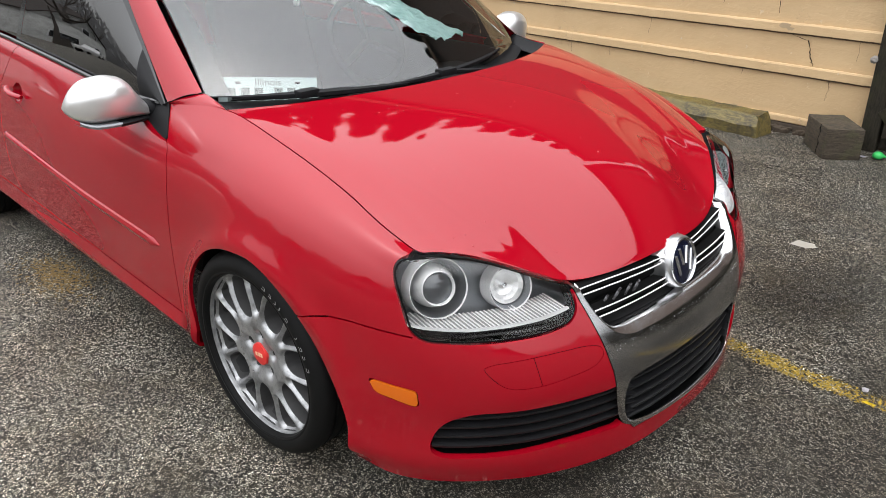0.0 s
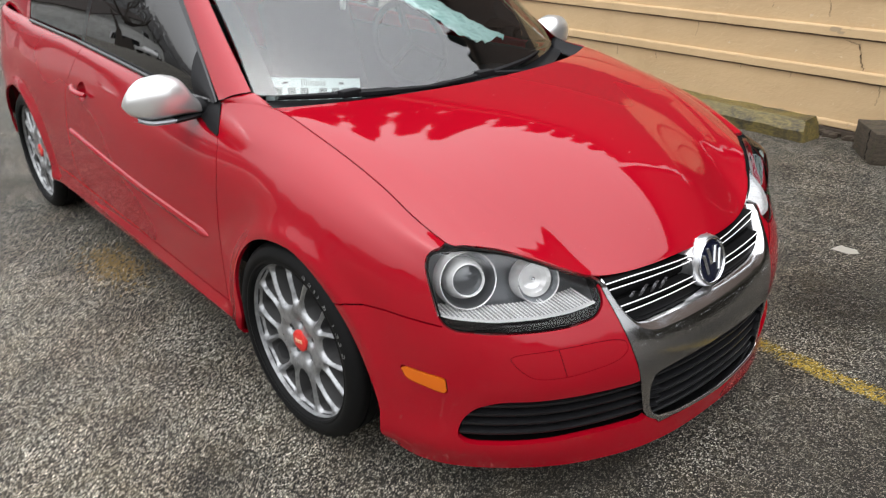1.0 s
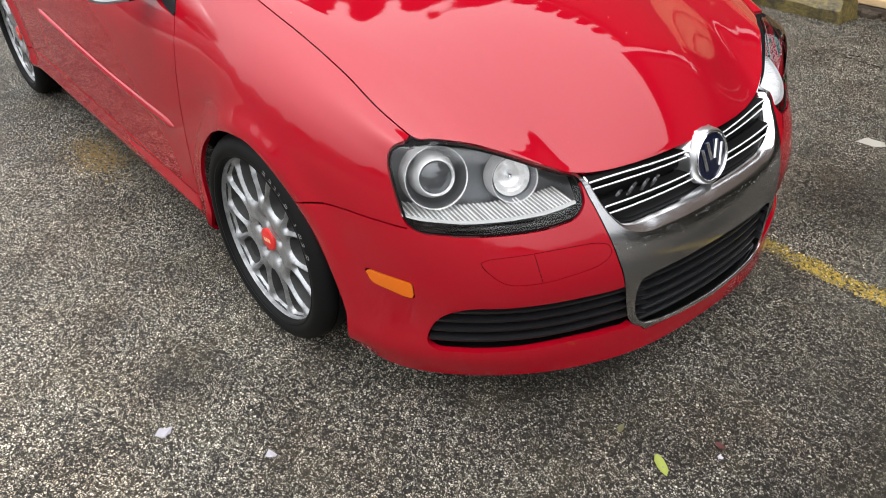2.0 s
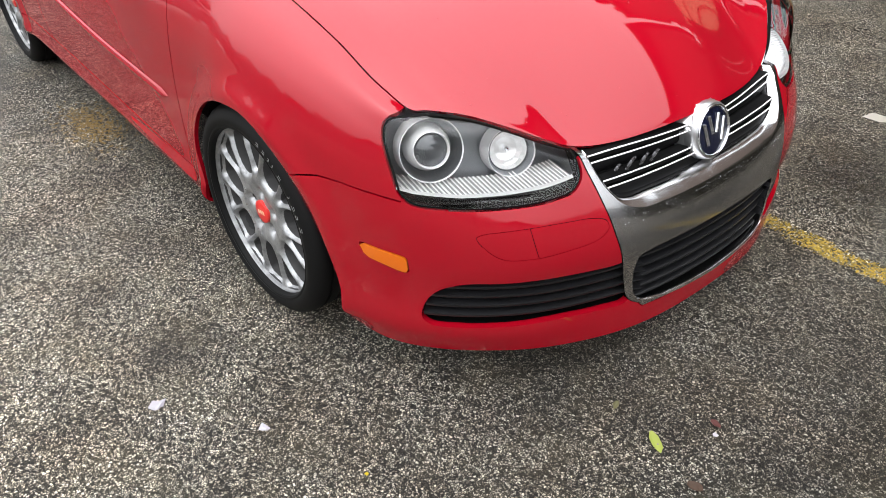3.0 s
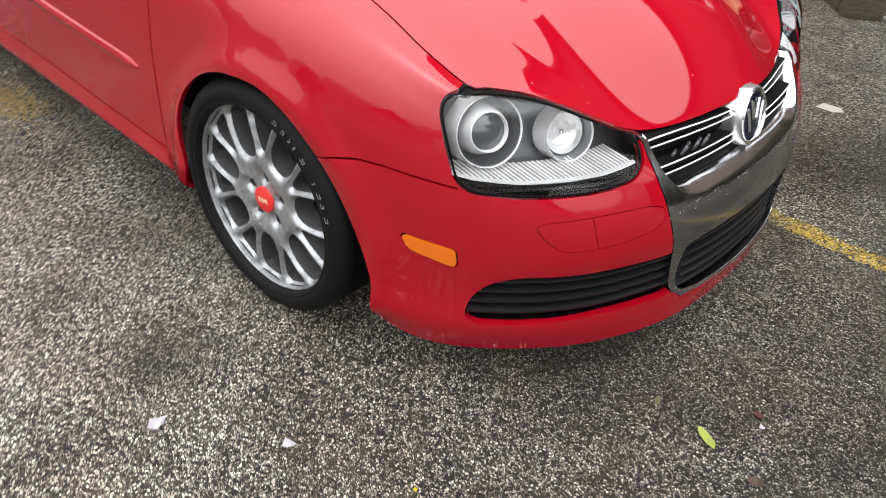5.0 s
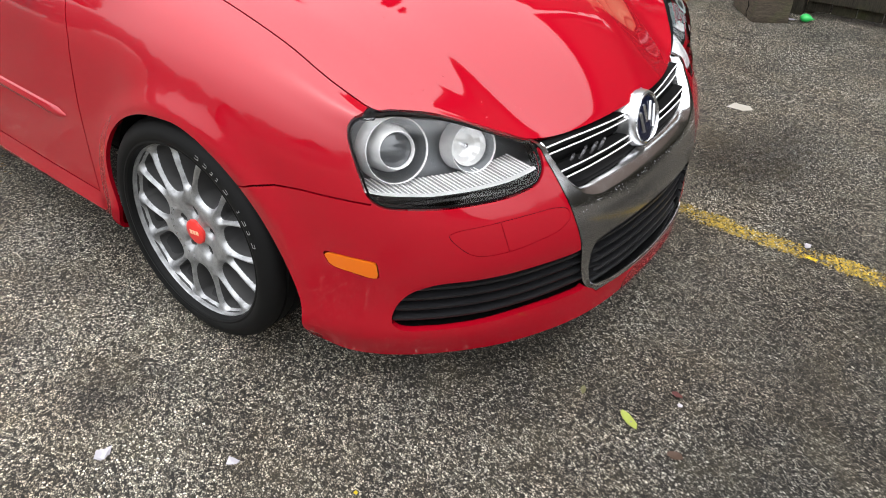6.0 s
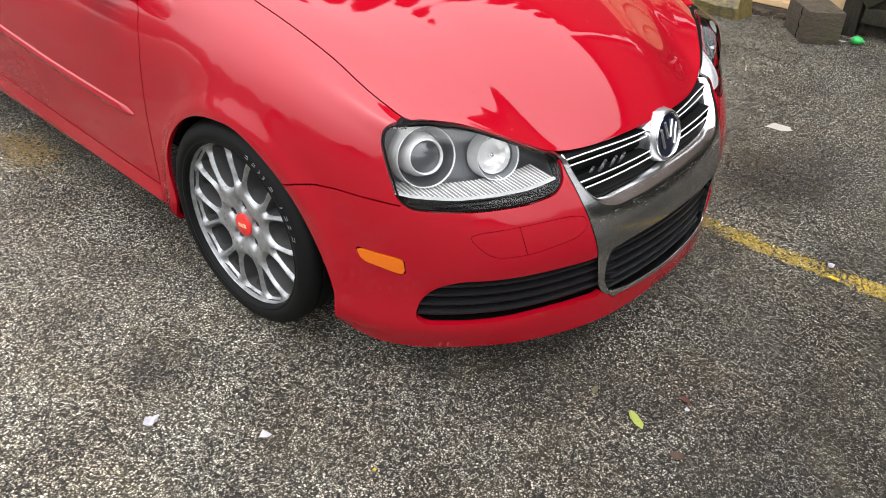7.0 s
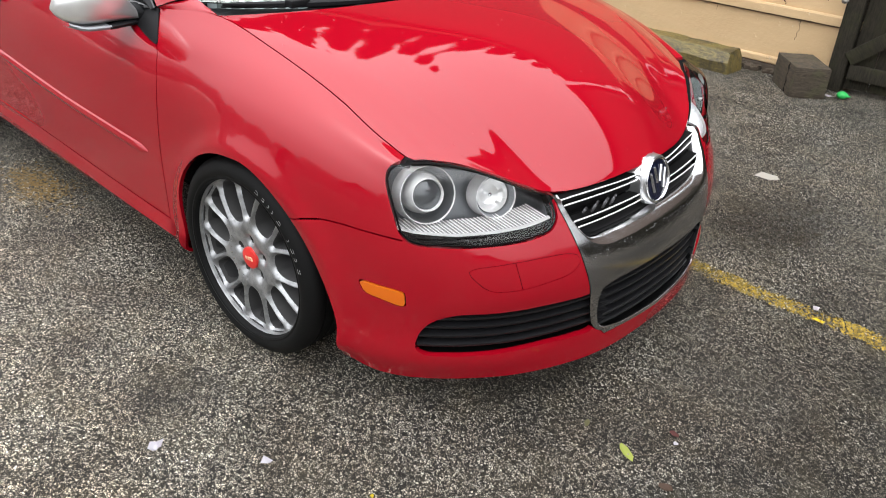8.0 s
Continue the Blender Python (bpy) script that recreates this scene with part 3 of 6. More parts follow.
def cowl(w):
    """Rear edge of the hood: w 0 at the right corner to 1 in the middle."""
    y = -0.706 * (1 - w)
    return np.stack([-0.236 + 0.176 * (1 - (1 - w) ** 2.2), y, 0.922 + 0.012 * (1 - (1 - w) ** 2)], -1)


CREASE = 0.5


def hood_middle(t, root, tip):
    """Height along the middle of the hood: flat at the cowl, ever steeper to the nose."""
    first = 0.125 * 0.82
    return root - first * t - (root - tip - first) * t ** 3.7


def hood_sheet(across=90, along=110):
    w = np.linspace(0, 1, across) ** 1.1
    corner = np.argmin(np.abs(EDGE[:, 0] - 0.470))
    s = EDGE_LEN[corner] + (EDGE_LEN[-1] - EDGE_LEN[corner]) * w
    tip = np.stack([np.interp(s, EDGE_LEN, EDGE[:, k]) for k in range(3)], -1)
    root = cowl(w)
    t = np.linspace(0, 1, along) ** 0.85
    p = root[None] * (1 - t)[:, None, None] + tip[None] * t[:, None, None]
    # the side follows the fender gap in plan
    side_s = EDGE_LEN[corner] * t
    side = np.stack([np.interp(side_s, EDGE_LEN, EDGE[:, k]) for k in range(3)], -1)
    pull = np.exp(-(w / 0.18) ** 2)
    p[..., :2] += (side[:, None, :2] - p[:, :1, :2]) * pull[None, :, None]
    # across: a rounded shoulder, a crease, a flat slope up to the level middle
    wc = glide((0, .05, .2, .45, .6, .7, .86, .96, 1), (.03, .05, .105, .160, .200, .237, .313, .415, .45), t)[:, None]
    u = np.clip(w[None] / wc, 0, 1)
    top = 0.80
    climb = (w[None] - wc) / (top - wc)
    climb = np.where(w[None] > wc, 1 - 0.06 * np.log1p(np.exp((1 - climb) / 0.06)), 0)
    f = CREASE * (1 - (1 - u) ** 1.8) + 0.02 * np.sin(math.pi * u ** 3) + (1 - CREASE) * np.clip(climb, 0, 1)
    # towards the lamps the surface runs out straight
    ease = np.clip((w - .45) / .45, 0, 1)
    f = f * (1 - .8 * (t ** 3)[:, None] * (1 - ease * ease * (3 - 2 * ease))[None])
    # each fore-and-aft line falls from the cowl to the front edge, straight at the side and ever steeper in the middle
    fall_side = ((root[0, 2] - side[:, 2]) / (root[0, 2] - side[-1, 2]))[:, None]
    fall_mid = ((root[-1, 2] - hood_middle(t, root[-1, 2], tip[-1, 2])) / (root[-1, 2] - tip[-1, 2]))[:, None]
    z = root[None, :, 2] - (root[:, 2] - tip[:, 2])[None] * ((1 - f) * fall_side + f * fall_mid)
    p[..., 2] = z
    # a narrow gap to the fender and the lamp
    p[..., 1] += 0.0035 * np.exp(-(w / 0.05) ** 2)[None]
    p[-1, :, 0] -= 0.002
    return p


HOODP = hood_sheet()
HOODP[:, -1, 1] = 0
hood_half = grid_sheet(HOODP)
if hood_half.n[:, 2].mean() < 0:
    hood_half = Sheet(hood_half.p, -hood_half.n, [q[::-1] for q in hood_half.f])
mid = np.isclose(hood_half.p[:, 1], 0, atol=1e-9)
hood_half.n[mid] *= (1, 0, 1)
hood_half.n /= np.linalg.norm(hood_half.n, axis=1, keepdims=True)
hood_half.p[:, 2] += 0.001
hood = hood_half.plus(hood_half.mirrored())
part("hood", hood.mesh("hood", 0.015, lambda p: abs(p[1]) < 1e-6), RED, car)


# ---- nose: lookups on the skin ----
LEVELS = np.linspace(.10, .76, 331)
_front = GRID[:, 120:]
_fn = SKIN.n.reshape(GRID.shape)[:, 120:]
TABLE = np.stack([np.stack([np.interp(LEVELS, _front[:, j, 2], a[:, j, c]) for j in range(_front.shape[1])], -1)
                  for a, c in ((_front, 0), (_front, 1), (_fn, 0), (_fn, 1), (_fn, 2))])


def along(coord, want, z):
    """Points and normals of the right half of the skin's front part where coord(p) = want at height z."""
    w = (z - LEVELS[0]) / (LEVELS[1] - LEVELS[0])
    i = int(min(max(w, 0), len(LEVELS) - 2))
    w = min(max(w - i, 0), 1)
    tab = TABLE[:, i] * (1 - w) + TABLE[:, i + 1] * w
    s = coord(tab[0], tab[1])
    order = np.argsort(s)
    got = [np.interp(want, s[order], tab[c][order]) for c in range(5)]
    p = np.stack([got[0], got[1], np.full(np.shape(want), z, float)], -1)
    n = np.stack(got[2:], -1)
    return p, n / np.linalg.norm(n, axis=-1, keepdims=True)


def corner(q, z):
    return along(lambda x, y: np.where(x > 0.1, 0.6 * x + 0.8 * y, -5 + x), q, z)


def nose(y, z):
    p, n = along(lambda x, y: np.where(x > 0.45, y, -5 + x), -np.abs(y), z)
    p[..., 1] = np.where(np.asarray(y) > 0, -p[..., 1], p[..., 1])
    n[..., 1] = np.where(np.asarray(y) > 0, -n[..., 1], n[..., 1])
    return p, n


def nose_line(pts, push=0.0):
    """Points on the nose for (y, z) pairs, moved along the normal."""
    out = []
    for y, z in pts:
        p, n = nose(np.array([y]), z)
        out.append(p[0] + n[0] * push)
    return np.array(out)


def strip(rows, name, mat, parent, label="", smooth=50, loop=False):
    """A skin through rows of points (all of one length)."""
    rows = [list(r) for r in rows]
    k = len(rows[0])
    p = [tuple(q) for r in rows for q in r]
    f = []
    for i in range(len(rows) - 1):
        for j in range(k if loop else k - 1):
            f.append((i * k + j, i * k + (j + 1) % k, (i + 1) * k + (j + 1) % k, (i + 1) * k + j))
    me = bpy.data.meshes.new(name)
    me.from_pydata(p, [], f)
    bm = bmesh.new()
    bm.from_mesh(me)
    bpy.data.meshes.remove(me)
    return part(name, finish(bm, name, angle=smooth), mat, parent, label)


# brushed metal frame of the grille
frame_half_sheet = keep(keep(SKIN, "-frame"), "+upper", "+lower", gap=0.0)
grille_frame = thing("grille_frame", "", "")
grille_frame.parent = car
grille_frame["label"] = "scratched brushed-metal frame with water drops"
part("frame_shell", frame_half_sheet.plus(frame_half_sheet.mirrored()).mesh("frame_shell", 0.0), SATIN, grille_frame)

up = [(y, z) for y, z in UPPER if z < 0.606]
k0 = max(range(len(up)), key=lambda i: math.hypot(up[i][0] - up[i - 1][0], up[i][1] - up[i - 1][1]))
up = up[k0:] + up[:k0]
outer = nose_line(up)
inner = []
for (y, z), p in zip(up, outer):
    t = min(1, max(0, (z - 0.462) / 0.06))
    inner.append(p + np.array((-0.040 + 0.012 * t, -np.sign(y) * 0.014 * t, 0.022 * (1 - t))))
inner = np.array(inner)
deep = inner + np.array((-0.03, 0, -0.004))
soft = outer * 0.75 + inner * 0.25 + np.array((0.0035, 0, 0.0035))
# bevel and lip use a lightened copy of the metal for the sky's brightness
strip([outer, soft, inner, deep], "inner_bevel", BRIGHTSATIN, grille_frame, "bright bevel of the frame")
low_edge = nose_line([(y, z) for y, z in LOWER])
low_in = low_edge + np.array((-0.035, 0, 0))
strip([low_edge, low_in], "lower_opening_edge", SATIN, grille_frame, loop=True)
bottom = [(y, np.interp(abs(y), (0, .2, .262, .285), (.184, .193, .206, .235))) for y in np.linspace(-.268, .268, 61)]
part("chrome_lip", tube("chrome_lip", nose_line(bottom, 0.003), [.0020 + .0042 * min(1, i / 6, (60 - i) / 6) for i in range(61)], 10), BRIGHTSATIN, grille_frame, "thin chrome lip")

# upper grille: dark mesh back, four bright strips, bars between them
grille = thing("grille", "", "")
grille.parent = car
ys = np.linspace(-.385, .385, 41)
rows = []
for z in np.linspace(.455, .612, 9):
    p, n = nose(ys, z)
    rows.append(p + np.array((-0.052, 0, 0)))
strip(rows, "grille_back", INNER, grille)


def bar(name, z, half, tall, depth, back, mat, parent, label="", rise=0.0, count=41):
    """A horizontal bar that follows the nose: tall by depth, its face set back by back."""
    y = np.linspace(-half, half, count)
    p, n = nose(y, z)
    p = p + np.array((-back, 0, 0)) + np.outer(1 - (y / half) ** 2, (0, 0, rise))
    e = tall / 2
    prof = ((-depth, -e), (-0.15 * depth, -e), (0, -0.5 * e), (0, 0.5 * e), (-0.15 * depth, e), (-depth, e))
    return strip([p + np.array((dx, 0, dz)) for dx, dz in prof], name, mat, parent, label, 30 if tall > .006 else 100)


for z0, z1 in ((.576, .590), (.521, .536)):
    bar("grille_bar", (z0 + z1) / 2, .372 if z0 > .55 else .343, z1 - z0 + .002, .030, .016, INNER, grille)
    for z in (z0, z1):
        # strips take the whitened ring colour in place of mirrored sky
        bar("chrome_strip", z, .374 if z0 > .55 else .346, .0034, .0022, .010, RINGSILVER, grille, "thin chrome strip")
for z in (.606, .555, .493):
    bar("grille_bar", z, .378 if z > .6 else (.36 if z > .5 else .318), .030, .02, .034, GRILLEBLACK, grille)
# model badge beside the middle, as plain raised shapes
badge = thing("model_badge", "", "")
badge.parent = grille
for k, (y, w) in enumerate(((-.300, .020), (-.262, .030), (-.222, .026), (-.190, .026))):
    p, n = nose(np.array([y]), .556)
    at = Matrix.Translation(Vector(p[0]) + Vector((-0.006, 0, 0.0))) @ Euler((0, radians(20), radians(18))).to_matrix().to_4x4()
    me = box("badge_shape", (-.004, -w / 2, -.012 if k else -.006), (.004, w / 2, .012 if k else .006), .0035)
    for v in me.vertices:
        v.co.y += v.co.z * 0.35
    part("badge_shape", me, BADGEGREY, badge, "", at)

# round emblem on a silver mount
emblem = thing("emblem", "", "", at=Matrix.Translation((.790, .004, .563)) @ Euler((0, radians(-14), 0)).to_matrix().to_4x4())
emblem.parent = car
part("mount", lathe("mount", [(.0, -.09), (.060, -.100), (.070, -.070), (.073, -.035), (.0725, -.012), (.071, -.002), (.068, .004), (.0645, .004), (.063, .0), (0, -.002)], 64, 40, "x"), MOUNTSILVER, emblem)
# the mount runs on to the hood's edge in a six-sided wedge
bm = bmesh.new()
ring = [(-.054, -.088, .044), (-.042, -.040, .083), (-.042, .040, .083), (-.054, .088, .044), (-.052, .074, -.045), (-.052, -.074, -.045)]
front = [(.002, -.067, .020), (-.006, -.034, .061), (-.006, .034, .061), (.002, .067, .020), (-.004, .054, -.042), (-.004, -.054, -.042)]
va = [bm.verts.new(v) for v in ring]
vb = [bm.verts.new(v) for v in front]
bm.faces.new(vb)
for i in range(6):
    bm.faces.new((va[i], va[(i + 1) % 6], vb[(i + 1) % 6], vb[i]))
bmesh.ops.bevel(bm, geom=[e for e in bm.edges], offset=.006, segments=3, affect="EDGES")
part("mount_wedge", finish(bm, "mount_wedge"), MOUNTSILVER, emblem)
part("enamel", lathe("enamel", [(0, .006), (.030, .006), (.058, .002), (.060, -.004)], 48, 40, "x"), BLUE, emblem)
part("chrome_ring", lathe("chrome_ring", [(.058, .002), (.0592, .007), (.0615, .0085), (.0640, .007), (.0648, .0)], 64, 50, "x"), CHROME, emblem)
for y0, z0, y1, z1 in ((-.040, .026, -.026, -.030), (-.019, .040, -.007, -.006), (.019, .040, .007, -.006), (.040, .026, .026, -.030), (0, -.016, 0, -.044)):
    part("emblem_bar", tube("emblem_bar", [(.0065, y0, z0), (.0065, y1, z1)], .0045, 6), CHROME, emblem)

# lower centre intake
intake = thing("lower_intake", "", "")
intake.parent = car
ys = np.linspace(-.30, .30, 31)
strip([nose(ys, z)[0] + np.array((-.07, 0, 0)) for z in (.175, .22, .27, .32, .37)], "intake_back", INNER, intake)
for z, half in ((.330, .282), (.298, .284), (.266, .280), (.234, .276), (.208, .262)):
    bar("intake_slat", z, half, .011, .045, .012, FINBLACK, intake)

# side intakes with pointed fins
QS = np.linspace(-.262, .30, 60)
for side in (1, -1):
    vent = thing("side_intake", "", "")
    vent.parent = car
    flip = np.array((1, side, 1))
    lip = [(corner(QS, .203)[0] + corner(QS, .203)[1] * -0.008) * flip]
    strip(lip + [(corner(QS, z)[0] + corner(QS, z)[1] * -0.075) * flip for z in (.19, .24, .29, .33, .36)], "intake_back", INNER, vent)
    for z, q0, q1 in ((.322, -.205, .286), (.294, -.226, .298), (.266, -.236, .302), (.239, -.243, .300)):
        q = np.linspace(q0, q1, 44)
        p, n = corner(q, z)
        out = n.copy()
        out[:, 2] = 0
        out /= np.linalg.norm(out, axis=1, keepdims=True)
        tip = np.clip((q1 - q) / 0.045, 0, 1)[:, None]
        thick = 0.0065 * tip + 0.0008
        prow = 0.004 - 0.011 * tip
        up_v = np.array((0, 0, 1.0))
        rows = [(p + out * (prow - .055) - up_v * thick) * flip, (p + out * (prow - .006) - up_v * thick) * flip, (p + out * prow - up_v * thick * .3) * flip,
                (p + out * prow + up_v * thick * .5) * flip, (p + out * (prow - .012) + up_v * thick) * flip, (p + out * (prow - .055) + up_v * thick * 1.6) * flip]
        strip(rows, "fin", FINBLACK, vent)

# washer covers, side markers
wash = keep(SKIN, "-wash", gap=0.0004).pushed(-0.0003)
for s in (wash, wash.mirrored()):
    w = s
    q = 0.6 * w.p[:, 0] - 0.8 * np.abs(w.p[:, 1])
    cutline = q - 0.012 + (w.p[:, 2] - .44) * 0.30
    part("washer_cover", w.cut(cutline + 0.0007).mesh("washer_cover", .006), RED, car)
    part("washer_cover", w.cut(-cutline + 0.0007).mesh("washer_cover", .006), RED, car)
mk = keep(SKIN, "-marker", gap=0.0006)
edge = np.clip(-field(mk, "marker") / 0.006, 0, 1)
mk = mk.pushed(0.0045 * np.sqrt(edge) + 0.0005)
for s in (mk, mk.mirrored()):
    part("side_marker", s.mesh("side_marker", .006), AMBER, car, "amber side marker reflector")

# headlights
def headlight(side):
    lamp = thing("headlight", "", "")
    lamp.parent = car
    flip = np.array((1, side, 1))

    def put(sheet):
        return sheet if side == 1 else sheet.mirrored()
    whole = keep(SKIN, "-lamp", gap=0.001)
    # the lens ends 3 to 12 mm under the hood's edge and 4 mm inside the opening
    rim = EDGE[EDGE[:, 0] > .4]
    under = np.linalg.norm(whole.p[:, None] - rim[None], axis=2).min(1)
    d = np.maximum(field(whole, "lamp") + 0.0045, np.interp(flank_q(whole.p), (-.30, -.1, .05, .08), (.011, .010, .006, .003)) - under)
    part("gasket", put(whole.cut(-d - 0.0004).pushed(-0.0040)).mesh("gasket", 0.005), INNER, lamp, "black rubber surround")
    lens_sheet = whole.cut(d)
    edge_in = np.clip(-np.maximum(field(lens_sheet, "lamp") + 0.0045, -1) / 0.010, 0, 1)
    deep_in = np.clip(-np.maximum(field(lens_sheet, "lamp") + 0.0045, -1) / 0.050, 0, 1)
    top_in = np.clip(np.linalg.norm(lens_sheet.p[:, None] - rim[None], axis=2).min(1) / 0.05, 0, 1)
    swell = np.sin(math.pi / 2 * np.minimum(deep_in, top_in))
    glass = part("lens", put(lens_sheet.pushed(-0.0015 + 0.0021 * np.sqrt(edge_in) + 0.006 * swell)).mesh("lens"), LENS, lamp, "clear curved lens")
    glass.visible_shadow = False
    # housing: a dark tray behind the lens
    q = np.linspace(-.33, .24, 48)
    rows = []
    for f in np.linspace(0, 1, 12):
        row = []
        for qq in q:
            zz = .50 + (np.interp(qq, (-.33, -.26, -.10, .0, .08, .24), (.700, .712, .705, .672, .632, .600)) - .50) * f
            p, n = corner(np.array([qq]), min(zz, .70))
            row.append((p[0] + np.array((-0.135, 0.078, -0.004))) * flip)
        rows.append(row)
    strip(rows, "housing", LAMPGREY, lamp)
    # shelf with ribs that run fore and aft, behind a bright trim line
    q = np.linspace(-.296, .104, 420)

    def trim_z(qq):
        return np.interp(qq, (-.30, -.25, -.15, -.05, .03, .12), (.5660, .5570, .5490, .5490, .5530, .5640))
    front = np.array([corner(np.array([qq]), float(trim_z(qq)))[0][0] for qq in q]) + np.array((-.010, .004, 0))
    rows = []
    for f in np.linspace(0, 1, 7):
        wave = 0.0014 * np.sign(np.sin(front[:, 1] * math.tau / .0088)) * np.abs(np.sin(front[:, 1] * math.tau / .0088)) ** .6
        row = front + np.array((-.090 * f, .022 * f, -.001 * f))
        row[:, 2] += wave * min(1, f * 8)
        rows.append(row * flip)
    shelf = strip(rows, "ribbed_reflector", RIBBED, lamp, "silver ribbed reflector", 25).data
    # grooves take a darker grey that paints in the shade between ribs
    shelf.materials.append(RIBSHADE)
    for poly in shelf.polygons:
        poly.material_index = int(math.sin(front[poly.index % (len(q) - 1), 1] * math.tau / .0088) < -.1)
    strip([(front + np.array((dx, -dx * .4, dz))) * flip for dx, dz in ((-.006, .0026), (.0030, .0022), (.0034, -.0008), (-.004, -.0012))], "chrome_trim", RINGSILVER, lamp)
    # smoked turn lamp under it, with upright facets at its outer end
    rows = []
    for f in (-.25, .12, .2, .8, .94, 1):
        row = []
        for qq in q[::4]:
            low = .528 + .004 * math.cos((qq + .1) * 9)
            p = corner(np.array([qq]), low + (float(trim_z(qq)) - .002 - low) * f)[0][0]
            step = .003 * (math.sin(qq * 300) > 0) if qq < -.245 else 0.0
            row.append((p + np.array((-.020 - (.008 if .15 < f < .9 else 0) - step, .010, 0))) * flip)
        rows.append(row)
    strip(rows, "turn_lamp", SMOKE, lamp, "smoked lower turn lamp", 30)
    # low beam: chrome tube with a projector deep inside; high beam: a faceted bowl in a grey collar
    for name, c, r in (("low_beam", (.517, -.649, .627), .0735), ("high_beam", (.606, -.493, .604), .0565)):
        turn = Euler((0, radians(-16), radians(-24 * side))).to_matrix().to_4x4()
        unit = thing(name, "", "", at=Matrix.Translation((c[0], c[1] * side, c[2])) @ turn)
        unit.parent = lamp
        part("bezel", lathe("bezel", [(r * .955, -.003), (r * .965, .002), (r * .985, .0025), (r * .995, .000), (r * .985, -.005)], 64, 50, "x"), RINGSILVER, unit)
        part("tube", lathe("tube", [(r * .985, -.005), (r * .995, -.014), (r * 1.02, -.030), (r * 1.03, -.055)], 64, 50, "x"), RINGSILVER, unit)
        if name == "low_beam":
            part("liner", lathe("liner", [(r * .957, -.003), (r * .93, -.030), (r * .86, -.052), (r * .70, -.062), (r * .66, -.064)], 64, 50, "x"), DARKLINER, unit, "dark grey inner liner")
            part("bowl", lathe("bowl", [(r * .74, -.062), (r * .73, -.046), (r * .68, -.024), (r * .60, -.008), (r * .57, -.003)], 64, 60, "x"), BOWLSILVER, unit)
            part("projector_ring", lathe("projector_ring", [(r * .57, -.003), (r * .565, .0010), (r * .55, .0016), (r * .53, -.001), (r * .515, -.010)], 64, 60, "x"), RINGSILVER, unit)
            part("projector_eye", lathe("projector_eye", [(0, .0015), (r * .16, .0002), (r * .33, -.0040), (r * .52, -.011)], 48, 60, "x"), EYEGLASS, unit, "grey glass projector eye")
        else:
            part("collar", lathe("collar", [(r * .957, -.003), (r * .91, -.012), (r * .84, -.022), (r * .80, -.024)], 64, 50, "x"), LAMPGREY, unit)
            bowl = [(r * .80, -.022), (r * .78, -.027), (r * .68, -.036), (r * .48, -.043), (r * .24, -.047), (0, -.048)]
            part("bowl", lathe("bowl", bowl, 18, 8, "x"), BOWLSILVER, unit, "faceted bright bowl")
            part("bowl_edge", lathe("bowl_edge", [(r * .78, -.023), (r * .80, -.019), (r * .83, -.021)], 64, 50, "x"), DARKLINER, unit)
            part("bulb", lathe("bulb", [(0, -.030), (.005, -.032), (.007, -.037), (.007, -.048)], 20, 50, "x"), CHROME, unit)
    return lamp


headlight(1)
headlight(-1)


# water drops on the metal frame
rng = random.Random(12)
bm = bmesh.new()
for i in range(80):
    y = rng.uniform(-.33, .33)
    z = .456 - abs(rng.gauss(0, .007)) if rng.random() < .8 else rng.uniform(.40, .455)
    p0, n0 = nose(np.array([y]), z)
    r = rng.uniform(.0005, .0013)
    bmesh.ops.create_icosphere(bm, subdivisions=1, radius=r, matrix=Matrix.Translation(Vector(p0[0])) @ Matrix.Diagonal((.6, 1, rng.uniform(1, 1.5), 1)))
tagged(part("water_drops", finish(bm, "water_drops"), WATER, grille_frame), "beads of rain water", kind="stuff")


# rain drops on the hood by the cowl
bm = bmesh.new()
for i in range(90):
    k = rng.randrange(len(hood_half.p))
    q, n0 = hood_half.p[k], hood_half.n[k]
    if rng.random() < .6 and q[0] > .12:
        continue
    r = rng.uniform(.0008, .0024)
    sit = Vector(n0).to_track_quat("Z", "Y").to_matrix().to_4x4()
    bmesh.ops.create_icosphere(bm, subdivisions=2, radius=r, matrix=Matrix.Translation(Vector(q)) @ sit @ Matrix.Diagonal((1, rng.uniform(.8, 1.3), .45, 1)))
tagged(part("rain_drops", finish(bm, "rain_drops"), DROP, car), "beads of rain water on the paint", kind="stuff")


# ---- wheels ----
def tyre_mesh():
    r, w = 0.305, 0.110
    prof = [(0.240, -w * .80), (0.244, -w * .92), (0.249, -w * .955), (0.254, -w * .95), (0.261, -w * .985), (0.272, -w * .985), (0.283, -w * .94), (0.294, -w * .87),
            (0.3005, -w * .79), (0.3037, -w * .72)]
    for g in (-.52, -.18, .18, .52):
        prof += [(r, -w * .66 if g == -.52 else w * (g - .28)), (r, w * (g - .045)), (r - .006, w * (g - .035)), (r - .006, w * (g + .035)), (r, w * (g + .045))]
    prof += [(r, w * .66), (0.295, w * .85), (0.27, w * .98), (0.232, w * .8)]
    return lathe("tyre", prof, 120, 30)


